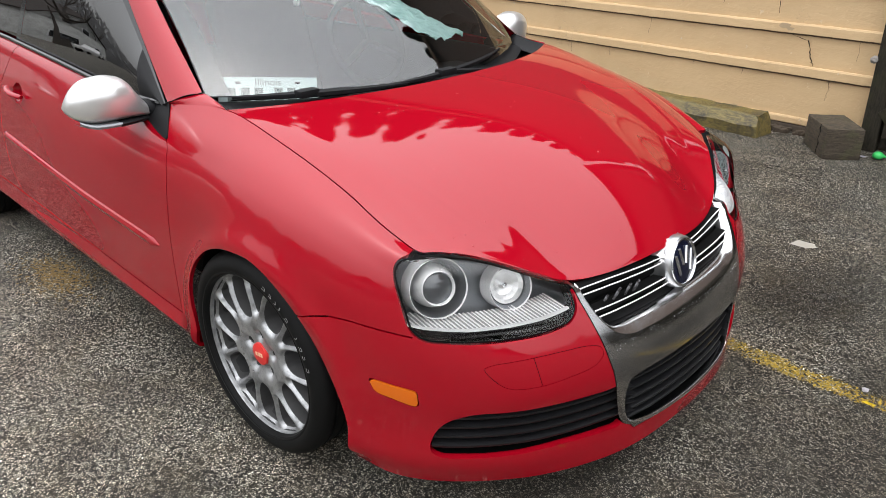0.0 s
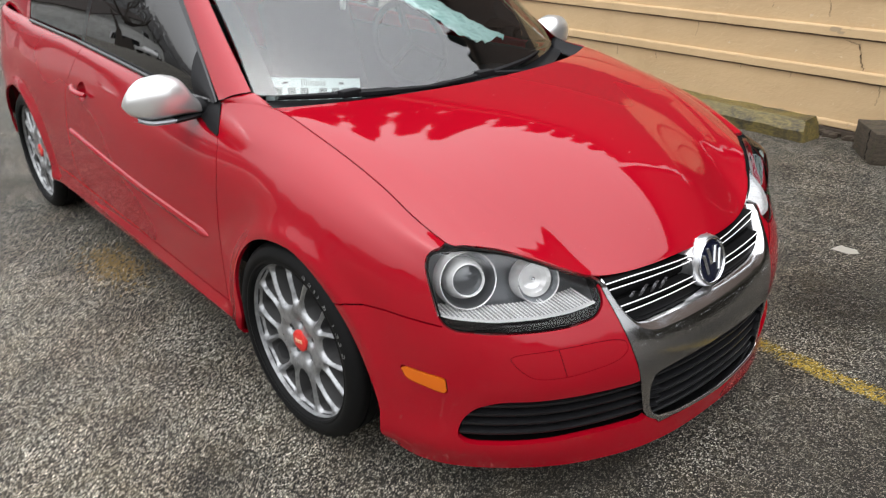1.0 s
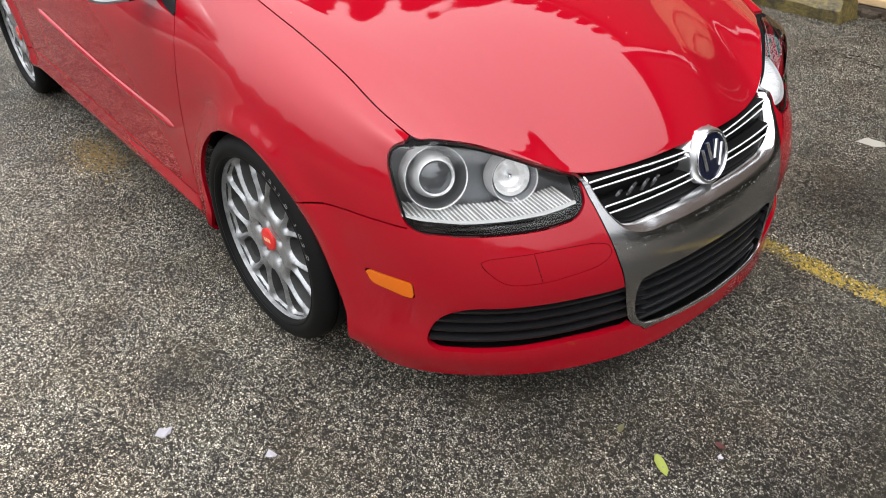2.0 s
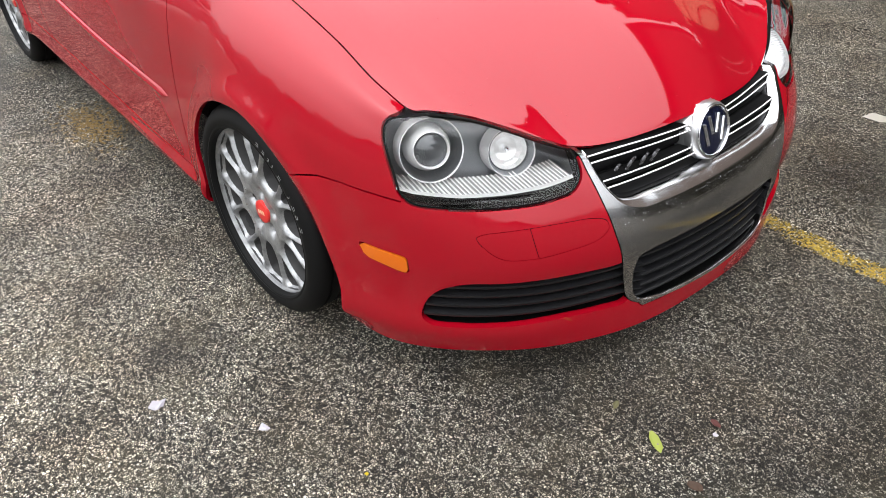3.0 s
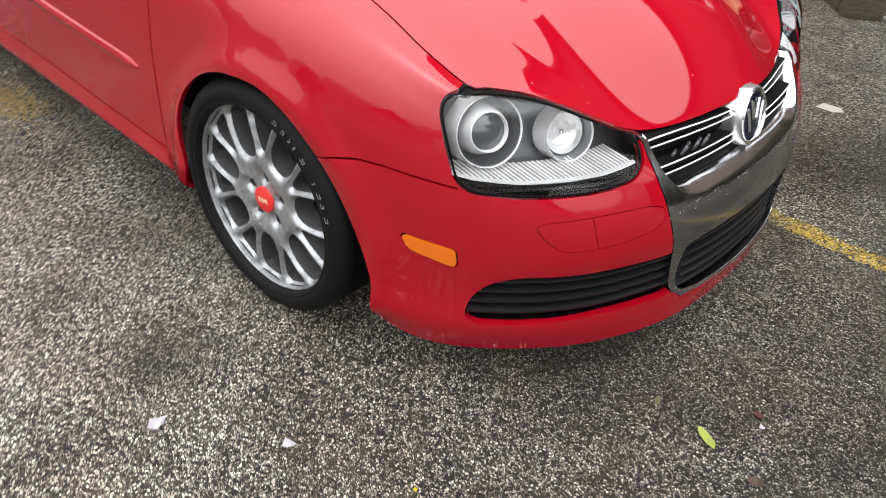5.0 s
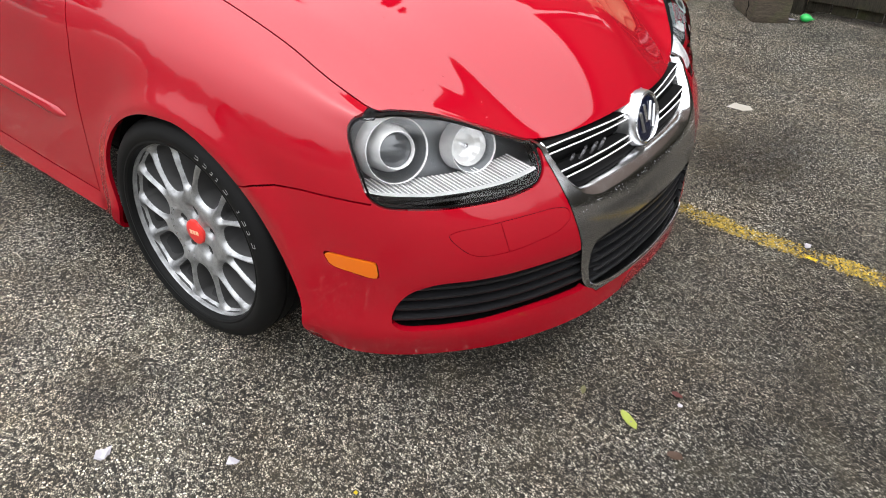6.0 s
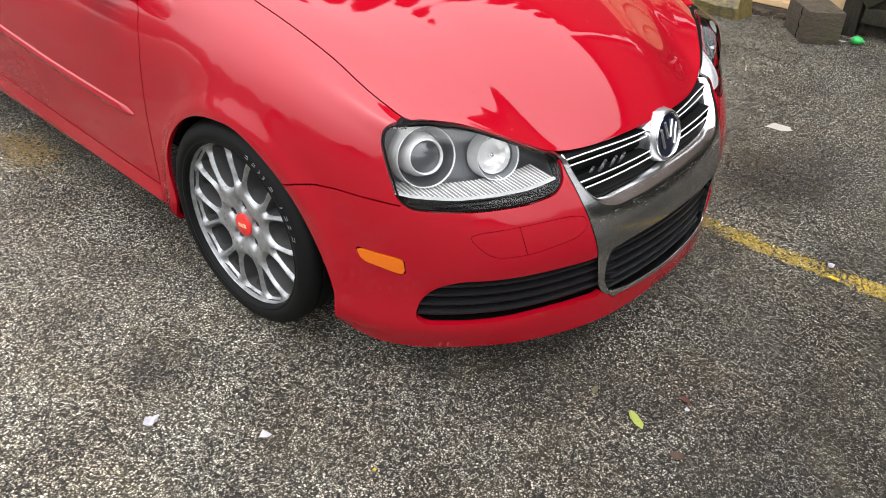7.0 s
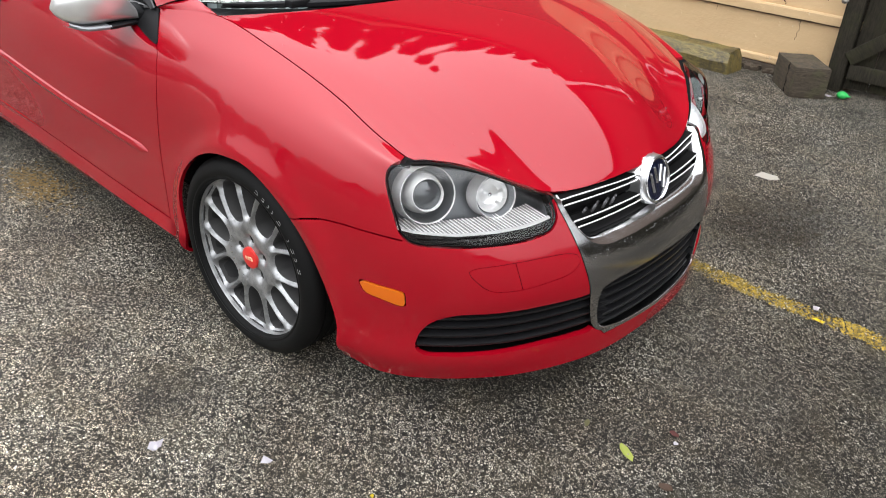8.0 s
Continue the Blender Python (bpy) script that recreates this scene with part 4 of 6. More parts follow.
def pocket(deep, angle):
    """Outline of one opening of the rim, flat in the wheel's plane."""
    half = ((.104, 0), (.107, 8), (.115, 12.6), (.130, 14.6), (.150, 14.6), (.175, 12.9), (.200, 11.2), (.214, 10.2), (.2225, 8.0)) if deep else \
           ((.126, 0), (.130, 3.0), (.144, 5.2), (.165, 7.2), (.190, 8.8), (.210, 9.7), (.2220, 8.0))
    pts = [(r, a) for r, a in half] + [(.2250, 0)] + [(r, -a) for r, a in half[:0:-1]]
    return outline([(r * math.cos(radians(angle + a)), r * math.sin(radians(angle + a))) for r, a in pts], 60)


def rim_face():
    nr, na = 56, 490
    r = np.concatenate([np.linspace(.030, .09, 8)[:-1], np.linspace(.09, .233, nr)])
    a = np.linspace(0, math.tau, na, endpoint=False)
    depth = glide((.0, .035, .055, .09, .14, .19, .215, .233), (-.077, -.077, -.079, -.083, -.085, -.083, -.079, -.078), r)
    R, A = np.meshgrid(r, a, indexing="ij")
    p = np.stack([R * np.cos(A), np.broadcast_to(depth[:, None], R.shape), R * np.sin(A)], -1)
    polys = [pocket(deep, 62.7 + k * 360 / 7 + off) for k in range(7) for deep, off in ((True, 0), (False, 180 / 7))]

    def openings(q):
        """Signed distance to the nearest pocket or bolt hole, negative inside."""
        d = np.full(len(q), 9.0)
        for poly in polys:
            d = np.minimum(d, inside(poly, q[:, 0], q[:, 2]))
        for k in range(5):
            t = math.tau * (k + .25) / 5
            d = np.minimum(d, np.hypot(q[:, 0] - .056 * math.cos(t), q[:, 2] - .056 * math.sin(t)) - .0125)
        return d
    d = openings(p.reshape(-1, 3)).reshape(R.shape)
    p[..., 1] += 0.016 * np.exp(-np.clip(d, 0, 1) / .0055)         # rolled edges of the spokes
    n0 = p.shape[0]
    closed = np.concatenate([p, p[:, :1]], axis=1)
    du, dv = np.gradient(closed, axis=1), np.gradient(closed, axis=0)
    n = np.cross(du, dv)
    n /= np.linalg.norm(n, axis=-1, keepdims=True)
    if n[..., 1].mean() > 0:
        n = -n
    n[:, -1] = n[:, 0] = (n[:, 0] + n[:, -1]) / 2
    f = [(i * na + j, (i + 1) * na + j, (i + 1) * na + (j + 1) % na, i * na + (j + 1) % na) for i in range(n0 - 1) for j in range(na)]
    fa = f[0]
    pp = p.reshape(-1, 3)
    if np.cross(pp[fa[1]] - pp[fa[0]], pp[fa[2]] - pp[fa[0]])[1] > 0:
        f = [q[::-1] for q in f]
    s = Sheet(pp, n[:, :-1].reshape(-1, 3), f)
    s = s.cut(-d.ravel())
    s.n = s.n / np.linalg.norm(s.n, axis=1, keepdims=True)
    # the pockets narrow towards the back
    step = 0.001
    slope = np.zeros_like(s.p)
    for c in (0, 2):
        shift = np.zeros(3)
        shift[c] = step
        slope[:, c] = (openings(s.p + shift) - openings(s.p - shift)) / (2 * step)
    low_n = Sheet(s.p, np.array((0, -1.0, 0)) + 0.13 * slope, s.f)
    me = low_n.mesh("spokes", 0.050, lambda q: math.hypot(q[0], q[2]) > .231 or math.hypot(q[0], q[2]) < .035)
    return me, s


SPOKES, spoke_sheet = rim_face()
fixed = [tuple(spoke_sheet.n[v]) if poly.index < len(spoke_sheet.f) else tuple(poly.normal) for poly in SPOKES.polygons for v in poly.vertices]
SPOKES.normals_split_custom_set(fixed)
TYRE = tyre_mesh()
BARREL = lathe("rim_barrel", [(.2300, -.076), (.2315, -.084), (.2330, -.0855), (.2342, -.0845), (.2350, -.086), (.2362, -.0930), (.2380, -.0965), (.2402, -.0975), (.2430, -.0965), (.2442, -.092), (.2440, -.084), (.236, -.080)], 120, 25)
INNERBARREL = lathe("inner_barrel", [(.2315, -.077), (.2262, -.062), (.2235, -.05), (.216, -.02), (.214, .07), (.233, .095)], 96, 30)
CAP = lathe("centre_cap", [(0, -.0840), (.029, -.0835), (.0325, -.0818), (.0335, -.078), (.035, -.066)], 48, 40)
LUG = lathe("lug_bolt", [(0, -.056), (.006, -.056), (.008, -.053), (.008, -.03)], 6, 30)
DISCM = lathe("brake_disc", [(.060, .02), (.165, .02), (.165, .045), (.06, .045)], 64, 30)


WIDER = Matrix.Diagonal((1.03, 1, 1.03, 1))


def wheel(at):
    h = thing("wheel", "", "", at=at)
    h.parent = car
    part("tyre", TYRE, None, h, "black low-profile tyre with worn white lettering")
    if not TYRE.materials:
        for m, k in ((TYRE, RUBBER), (BARREL, SILVER), (INNERBARREL, BARRELGREY), (SPOKES, SILVER), (CAP, CAPRED), (LUG, BLACK), (DISCM, DISC)):
            m.materials.append(k)
        # shade inside the openings is painted as a darker second silver
        SPOKES.materials.append(SHADEDSILVER)
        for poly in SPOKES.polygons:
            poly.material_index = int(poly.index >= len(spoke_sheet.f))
    part("rim_lip", BARREL, None, h, at=WIDER)
    part("barrel", INNERBARREL, None, h, at=WIDER)
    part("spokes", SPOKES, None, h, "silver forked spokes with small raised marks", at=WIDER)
    cap = part("centre_cap", CAP, None, h, "red centre cap with pale print")
    for k in (-1, 0, 1):
        part("print_bar", box("print_bar", (-.0048 + k * .0125, -.0843, -.006), (.0048 + k * .0125, -.0836, .006), .0003), GOLD, cap,
             at=Matrix.Rotation(radians(-8), 4, "Y"))
    for k in range(5):
        t = math.tau * (k + .25) / 5
        part("lug_bolt", LUG, None, h, at=Matrix.Translation((.056 * math.cos(t), 0, .056 * math.sin(t))))
    part("brake_disc", DISCM, None, h)
    # caliper, towards the nose
    q, f = [], []
    bm = bmesh.new()
    for a in np.linspace(-35, 35, 9):
        for r, y in ((.115, 0.0), (.180, 0.0), (.180, .06), (.115, .06)):
            bm.verts.new((r * math.cos(radians(a)), y, r * math.sin(radians(a))))
    bm.verts.ensure_lookup_table()
    for i in range(8):
        for k in range(4):
            bm.faces.new([bm.verts[i * 4 + k], bm.verts[i * 4 + (k + 1) % 4], bm.verts[(i + 1) * 4 + (k + 1) % 4], bm.verts[(i + 1) * 4 + k]])
    bm.faces.new([bm.verts[k] for k in range(4)])
    bm.faces.new([bm.verts[32 + k] for k in range(4)])
    part("caliper", finish(bm, "caliper"), CALIPER, h, "dark blue brake caliper")
    # worn lettering on the side wall, as plain bars
    for a, w in ((68, .014), (62, .012), (57, .007), (53, .006), (46, .015), (35, .005), (29, .014), (24, .011), (17, .014)):
        for lo, hi, w0, w1 in ((-.0050, -.0036, -w / 2, w / 2), (.0036, .0050, -w / 2, w * .3), (-.0050, .0050, -w / 2, -w / 2 + .0014)):
            tile = box("letter_bar", (lo, -.0006, w0), (hi, .0002, w1), .0002)
            part("letter_bar", tile, LETTER, h, at=Matrix.Rotation(radians(-a), 4, "Y") @ Matrix.Translation((.274, -.1088, 0)))
    # small raised marks round the hub face
    for k in range(9):
        a = radians(150 + k * 13)
        for lo, hi in ((-.0040, -.0022), (.0022, .0040)):
            part("raised_mark", box("raised_mark", (lo, -.0008, -.0030), (hi, .0008, .0030), .0003), CHROME, h,
                 at=Matrix.Rotation(-a, 4, "Y") @ Matrix.Translation((.086, -.0830, 0)))
    return h


LETTER = material("worn_white_lettering", (0.22, 0.22, 0.215), 0.85)
for x, z in ((0.0, 0.304), (-2.578, 0.304)):
    wheel(pose(x, -0.764, z, 0, 0, 1.8 if x > -1 else 0))
    wheel(pose(x, 0.764, z, 0, 0, 180))
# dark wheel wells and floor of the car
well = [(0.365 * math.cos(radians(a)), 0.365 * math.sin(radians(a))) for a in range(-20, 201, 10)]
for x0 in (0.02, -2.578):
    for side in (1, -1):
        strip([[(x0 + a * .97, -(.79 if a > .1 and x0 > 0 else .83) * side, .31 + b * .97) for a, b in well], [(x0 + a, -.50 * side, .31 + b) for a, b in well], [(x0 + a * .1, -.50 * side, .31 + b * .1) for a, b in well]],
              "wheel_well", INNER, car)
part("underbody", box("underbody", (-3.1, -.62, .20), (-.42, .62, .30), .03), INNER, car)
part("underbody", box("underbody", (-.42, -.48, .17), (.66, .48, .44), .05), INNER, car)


# ---- upper body: glass, pillars, roof, cabin ----
def spline(pts, n):
    pts = np.array(pts, float)
    k = np.concatenate([[0], np.cumsum(np.linalg.norm(np.diff(pts, axis=0), axis=1))])
    return glide(k, pts, np.linspace(0, k[-1], n))


def loft(a, b, n, bulge=(0, 0, 0), power=1.0):
    """Rows between two curves, swollen by bulge in the middle."""
    return [a * (1 - t) + b * t + np.array(bulge) * (4 * t * (1 - t)) ** power for t in np.linspace(0, 1, n)]


BELT_X = (-.497, -.62, -.9, -1.3, -1.70, -1.80, -2.2, -2.62, -2.98)
belt = top_line(np.linspace(STATION[1], STATION[7], 400))
belt_all = belt.copy()
belt = np.array([[x, np.interp(x, belt[:, 0], belt[:, 1]), np.interp(x, belt[:, 0], belt[:, 2])] for x in BELT_X])
belt[:, 1] += 0.004
belt[:, 2] -= 0.004
rail = np.array([(-.500, -.764, .912), (-.66, -.722, 1.035), (-.90, -.664, 1.222), (-1.14, -.612, 1.382), (-1.50, -.596, 1.424),
                 (-1.62, -.594, 1.428), (-2.1, -.590, 1.415), (-2.62, -.600, 1.345), (-2.98, -.640, 1.12)])
ns = 120
B, R = spline(belt, ns), spline(rail, ns)
B = np.stack([np.interp(np.linspace(0, 1, ns), np.linspace(0, 1, len(belt)), belt[:, k]) for k in range(3)], -1)
R = np.stack([np.interp(np.linspace(0, 1, ns), np.linspace(0, 1, len(rail)), rail[:, k]) for k in range(3)], -1)
kk = np.linspace(0, 1, len(rail))
R = glide(kk, rail, np.linspace(0, 1, ns))
B = glide(kk, belt, np.linspace(0, 1, ns))


def both(make):
    for side in (1, -1):
        make(np.array((1, side, 1)))


def side_piece(name, s0, s1, t0, t1, push, mat, label=""):
    i = np.linspace(s0, s1, 30) * (ns - 1)
    bb = np.stack([np.interp(i, np.arange(ns), B[:, k]) for k in range(3)], -1)
    rr = np.stack([np.interp(i, np.arange(ns), R[:, k]) for k in range(3)], -1)
    rows = [bb * (1 - t) + rr * t + np.array((0, -0.022 * 4 * t * (1 - t) - push, 0)) for t in np.linspace(t0, t1, 14)]
    both(lambda f: strip([r * f for r in rows], name, mat, car, label))


part_s = lambda k: k / (len(rail) - 1)
side_piece("mirror_sail", 0.0, part_s(1.12), 0.0, .93, .001, BLACK, "black plastic mirror triangle")
side_piece("side_window", part_s(1.12), part_s(4.02), 0.02, .93, 0, SIDEGLASS, "tinted side window")
side_piece("pillar_trim", part_s(4.02), part_s(4.5), 0.02, .93, .0005, GLOSSBLACK)
side_piece("quarter_window", part_s(4.5), part_s(6.7), 0.04, .93, 0, SIDEGLASS, "tinted side window")
side_piece("rear_pillar", part_s(6.7), 1.0, -.02, 1.0, .002, RED)
side_piece("window_seal", 0.0, part_s(6.7), 0.93, 1.0, .003, GLOSSBLACK)
base_x = np.linspace(-.494, -.250, 14)
low_row = np.stack([base_x, np.interp(base_x, belt_all[:, 0], belt_all[:, 1]), np.interp(base_x, belt_all[:, 0], belt_all[:, 2])], -1)
high_row = spline(((-.490, -.765, .914), (-.442, -.736, .934), (-.392, -.702, .947), (-.320, -.700, .935), (-.250, -.7105, .9255)), 14)
both(lambda f: strip([r * f for r in loft(low_row, high_row, 5, (0, -.003, .003))], "fender_top", RED, car, "", 60))
both(lambda f: part("pillar_seam", tube("pillar_seam", np.array([(-.489, -.766, .9155), (-.442, -.7375, .9355), (-.391, -.7035, .9485)]) * f, .0020, 6), INNER, car))
brim = spline(((-.500, -.762, .917), (-.442, -.735, .934), (-.392, -.701, .946), (-.320, -.699, .934), (-.240, -.709, .9235)), 14)
both(lambda f: strip([brim * f, (brim + np.array((0, .020, -.022))) * f, (brim * (1, 0, 1) + np.array((0, -.655, -.035))) * f], "cowl_end", BLACK, car))
# black seal along the belt
seal = B[2:int(part_s(6.6) * ns)] + np.array((0, -.010, .008))
both(lambda f: part("belt_seal", tube("belt_seal", seal * f, .008, 6), GLOSSBLACK, car))

# windshield, from the cowl to the roof
W = np.linspace(0, 1, 25)
half = [(-.395 + .275 * (1 - (1 - w) ** 2.0), -.690 * (1 - w), .936 - .010 * (1 - (1 - w) ** 2)) for w in W]
foot = np.array(half + [(x, -y, z) for x, y, z in half[-2::-1]])
half = [(-1.115 + .10 * (1 - (1 - w) ** 2), -.566 * (1 - w), 1.385 + .030 * (1 - (1 - w) ** 2)) for w in W]
brow = np.array(half + [(x, -y, z) for x, y, z in half[-2::-1]])
rows = loft(foot, brow, 24, (.030, 0, .035))
strip(rows, "windshield", WINDSHIELD, car, "clear windshield reflecting the grey sky").visible_shadow = False
# dark printed border of the glass
def inset(rows, a0, a1, t0, t1, push, name):
    rows = np.array(rows)
    sel = rows[t0:t1, a0:a1] + np.array((-push * 1.4, 0, -push * 1.4))
    strip(list(sel), name, GLOSSBLACK, car, "black border of the windshield")
inset(rows, 0, 3, 0, 24, .003, "glass_border")
inset(rows, 46, 49, 0, 24, .003, "glass_border")

# pillars beside the windshield and roof
n2 = 60
inner_rail = np.array([(-.392, -.702, .947), (-.60, -.665, 1.085), (-.85, -.617, 1.255), (-1.10, -.570, 1.394), (-1.50, -.545, 1.440), (-2.1, -.54, 1.428), (-2.62, -.55, 1.36), (-2.98, -.60, 1.13)])
outer_rail = np.array([(-.490, -.765, .914), (-.66, -.724, 1.037), (-.90, -.667, 1.224), (-1.14, -.615, 1.384), (-1.50, -.599, 1.426), (-2.1, -.593, 1.417), (-2.62, -.603, 1.347), (-2.98, -.642, 1.122)])
kr = np.linspace(0, 1, 8)
I, O = glide(kr, inner_rail, np.linspace(0, 1, n2)), glide(kr, outer_rail, np.linspace(0, 1, n2))
rows = loft(O, I, 8, (.010, -.005, .010))
both(lambda f: strip([r * f for r in rows], "roof_pillar", RED, car))
top = I[int(n2 * 3 / 7):]
strip(loft(top, top * (1, -1, 1), 16, (0, 0, .035)), "roof", RED, car)
tail_b = np.array([(-3.0, y, 1.04) for y in np.linspace(-.60, .60, 12)]) + np.array([(-.10 * (1 - (y / .6) ** 2), 0, 0) for y in np.linspace(-.60, .60, 12)])
tail_t = np.array([(-2.62 - .03 * (1 - (y / .55) ** 2), y, 1.36 + .03 * (1 - (y / .55) ** 2)) for y in np.linspace(-.55, .55, 12)])
strip(loft(tail_b, tail_t, 8, (-.03, 0, .02)), "rear_window", TINT, car, "dark rear window")

# cowl panel, wipers
c0 = np.array([(x + .045, y, z - .030) for x, y, z in foot])
c1 = np.array([(x - .03, y, z - .022) for x, y, z in foot])
strip(loft(c0, c1, 4, (0, 0, .003)), "cowl_panel", BLACK, car, "black plastic cowl panel")


def on_glass(y, up):
    i = np.interp(y, foot[:, 1], np.arange(len(foot)))
    a = np.array([np.interp(i, np.arange(len(foot)), foot[:, k]) for k in range(3)])
    b = np.array([np.interp(i, np.arange(len(foot)), brow[:, k]) for k in range(3)])
    return a * (1 - up) + b * up + np.array((.03, 0, .035)) * 4 * up * (1 - up)


def wiper(y0, y1, u0, u1, pivot):
    w = thing("wiper", "", "")
    w.parent = car
    blade = [on_glass(y0 + (y1 - y0) * t, u0 + (u1 - u0) * t) + np.array((.010, 0, .008)) for t in np.linspace(0, 1, 20)]
    part("blade", tube("blade", blade, [.005 + .006 * math.sin(math.pi * min(1, t * 1.05)) for t in np.linspace(0, 1, 20)], 6), BLACK, w)
    part("rubber", tube("rubber", [p + np.array((-.008, 0, -.009)) for p in blade], .003, 4), RUBBER, w)
    mid_p = np.array(blade[7])
    arm = [np.array(pivot), np.array(pivot) * .7 + mid_p * .3 + np.array((.008, 0, .004)), mid_p + np.array((.004, 0, .004))]
    part("arm", tube("arm", spline(arm, 10), .0085, 6), BLACK, w)
    part("clip", box("clip", (-.018, -.035, -.010), (.018, .035, .012), .005), BLACK, w, at=Matrix.Translation(mid_p + np.array((.004, 0, .004))))


wiper(-.640, -.150, -.016, -.008, (-.135, .02, .905))
wiper(-.215, .40, -.006, .022, (-.10, .30, .905))

# door mirrors
def mirror_form(y):
    """Top, bottom and front of the shell across its width."""
    e = np.clip((y + 1.012) / .066, 0, 1)
    f = np.sqrt(np.clip(1 - (1 - e) ** 2, 0, 1))
    hi = .915 + (glide((-1.012, -.94, -.875, -.835, -.810, -.785), (.978, .995, .994, .973, .932, .900), y) - .915) * f
    lo = .915 + (glide((-1.012, -.90, -.785), (.873, .869, .867), y) - .915) * f
    fr = -.612 + (glide((-1.012, -.90, -.785), (-.556, -.536, -.560), y) + .612) * f
    return lo, hi, fr


def mirror(side):
    m = thing("door_mirror", "", "")
    m.parent = car
    flip = np.array((1, side, 1))
    s = np.linspace(0, 1, 44)
    y = -1.012 + .227 * s ** 1.7
    lo, hi, fr = mirror_form(y)
    t = np.linspace(-math.pi, math.pi, 41)
    c, sn = np.cos(t), np.sin(t)
    ex = np.sign(c) * np.abs(c) ** .80
    ez = np.where(sn > 0, np.abs(sn) ** .85, -np.abs(sn) ** .45)
    back = -.640
    rows = [np.stack([np.where(ex > 0, -.612 + (fr[i] + .612) * ex, -.612 + (-.612 - back) * ex), np.full(41, y[i]), (lo[i] + hi[i]) / 2 + (hi[i] - lo[i]) / 2 * ez], -1) * flip for i in range(44)]
    cap = rows[0].mean(0)
    strip([np.tile(cap, (41, 1))] + rows, "shell", MIRRORSKIN, m, "scuffed silver mirror shell", 60)
    # chrome-edged turn lamp band under the shell, black foot and arm
    yy = np.linspace(-.992, -.885, 26)
    fz, _, fx = mirror_form(yy)
    fx = fx - .004
    prof = ((-.05, .002), (-.004, .001), (.0, -.004), (-.004, -.011), (-.05, -.015))
    strip([np.stack([fx + dx, yy, fz + dz], -1) * flip for dx, dz in prof], "turn_lamp", LAMPGREY, m, "clear turn lamp strip", 50)
    yy = np.linspace(-.890, -.770, 20)
    fz, _, fx = mirror_form(yy)
    fx = fx - .004
    strip([np.stack([fx + dx, yy, fz + dz], -1) * flip for dx, dz in ((-.06, .004), (-.004, .001), (.0, -.004), (-.004, -.012), (-.06, -.016))], "lower_shell", BLACK, m, "", 50)
    part("arm", tube("arm", [np.array(q) * flip for q in ((-.590, -.835, .888), (-.585, -.795, .890), (-.575, -.755, .880))], [.028, .026, .032], 12), BLACK, m)
    part("mirror_glass", box("mirror_glass", (-.643, -.985 if side > 0 else .83, .888), (-.638, -.83 if side > 0 else .985, .965), .002), TINT, m)


mirror(1)
mirror(-1)

# door handle, rubbing strip
FLANK = GRID[:, :120]


def flank(x, z, push=0.0):
    g = FLANK
    col = [(np.interp(z, g[:, j, 2], g[:, j, 0]), np.interp(z, g[:, j, 2], g[:, j, 1])) for j in range(20, g.shape[1])]
    col = np.array(sorted(col))
    return np.array((x, np.interp(x, col[:, 0], col[:, 1]) - push, z))


xs = np.linspace(-1.84, -.478, 40)
zs = np.interp(xs, (-1.84, -1.73, -1.02, -.478), (.575, .568, .516, .491))
for f in (1, -1):
    prof = ((-.002, -.016), (.007, -.012), (.010, -.002), (.010, .004), (.006, .012), (-.002, .016))
    cap_in = np.clip(np.minimum(xs - xs[0], xs[-1] - xs) / .012, 0.05, 1)
    rows = [[flank(x, z + dz * e ** .5, dy * e ** .5) * (1, f, 1) for x, z, e in zip(xs, zs, cap_in)] for dy, dz in prof]
    strip(rows, "rub_strip", RED, car, "body-coloured rubbing strip", 35)
for f in (1, -1):
    bar_pts = [flank(x, .782 - (x + 1.60) * .10, .004 + .026 * math.sin(math.pi * (i + .6) / 16.2) ** .6) * (1, f, 1) for i, x in enumerate(np.linspace(-1.685, -1.525, 16))]
    h = part("door_handle", tube("door_handle", bar_pts, [.009] + [.0135] * 14 + [.009], 10, .8), RED, car, "body-coloured door handle")
    rings = []
    for k, deep in ((1.0, 0.0), (.93, .012), (.75, .024), (.4, .030), (.02, .031)):
        rings.append([flank(-1.60 + .056 * k * math.cos(t), .776 + .040 * k * math.sin(t), -deep - .001) * (1, f, 1) for t in np.linspace(0, math.tau, 33)])
    strip(rings, "handle_recess", RED, h, "", 60)

# black foot of the mirror on the door's upper corner
SAIL = outline(((-.515, .945), (-.490, .905), (-.462, .868), (-.430, .826), (-.47, .830), (-.54, .846), (-.62, .876), (-.66, .935)), 100)
foot_d = np.full(len(SKIN.p), 9.0)
near = (SKIN.p[:, 0] > -1.0) & (SKIN.p[:, 0] < -.2) & (SKIN.p[:, 2] > .5)
foot_d[near] = inside(SAIL, SKIN.p[near, 0], SKIN.p[near, 2])
foot_sheet = SKIN.cut(foot_d).pushed(.0035)
for sheet in (foot_sheet, foot_sheet.mirrored()):
    part("mirror_foot", sheet.mesh("mirror_foot", .008), BLACK, car, "black plastic mirror foot")

# cabin
cab = thing("cabin", "", "")
cab.parent = car
dash_rows = []
for dx, z in ((.02, .75), (-.02, .815), (-.10, .828), (-.30, .826), (-.42, .80), (-.46, .74), (-.46, .50)):
    dash_rows.append([(min(x, -.24 + .1 * (1 - abs(y) / .7)) + dx, y * .97, z - .02 * (abs(y) / .7) ** 2) for x, y, _ in foot])
strip(dash_rows, "dashboard", CLOTH, cab, "dark grey dashboard", 60)
ringm = lathe("steering_wheel", [(.185 + .014 * math.cos(t), .014 * math.sin(t)) for t in np.linspace(0, math.tau, 13)], 48, 60, "x")
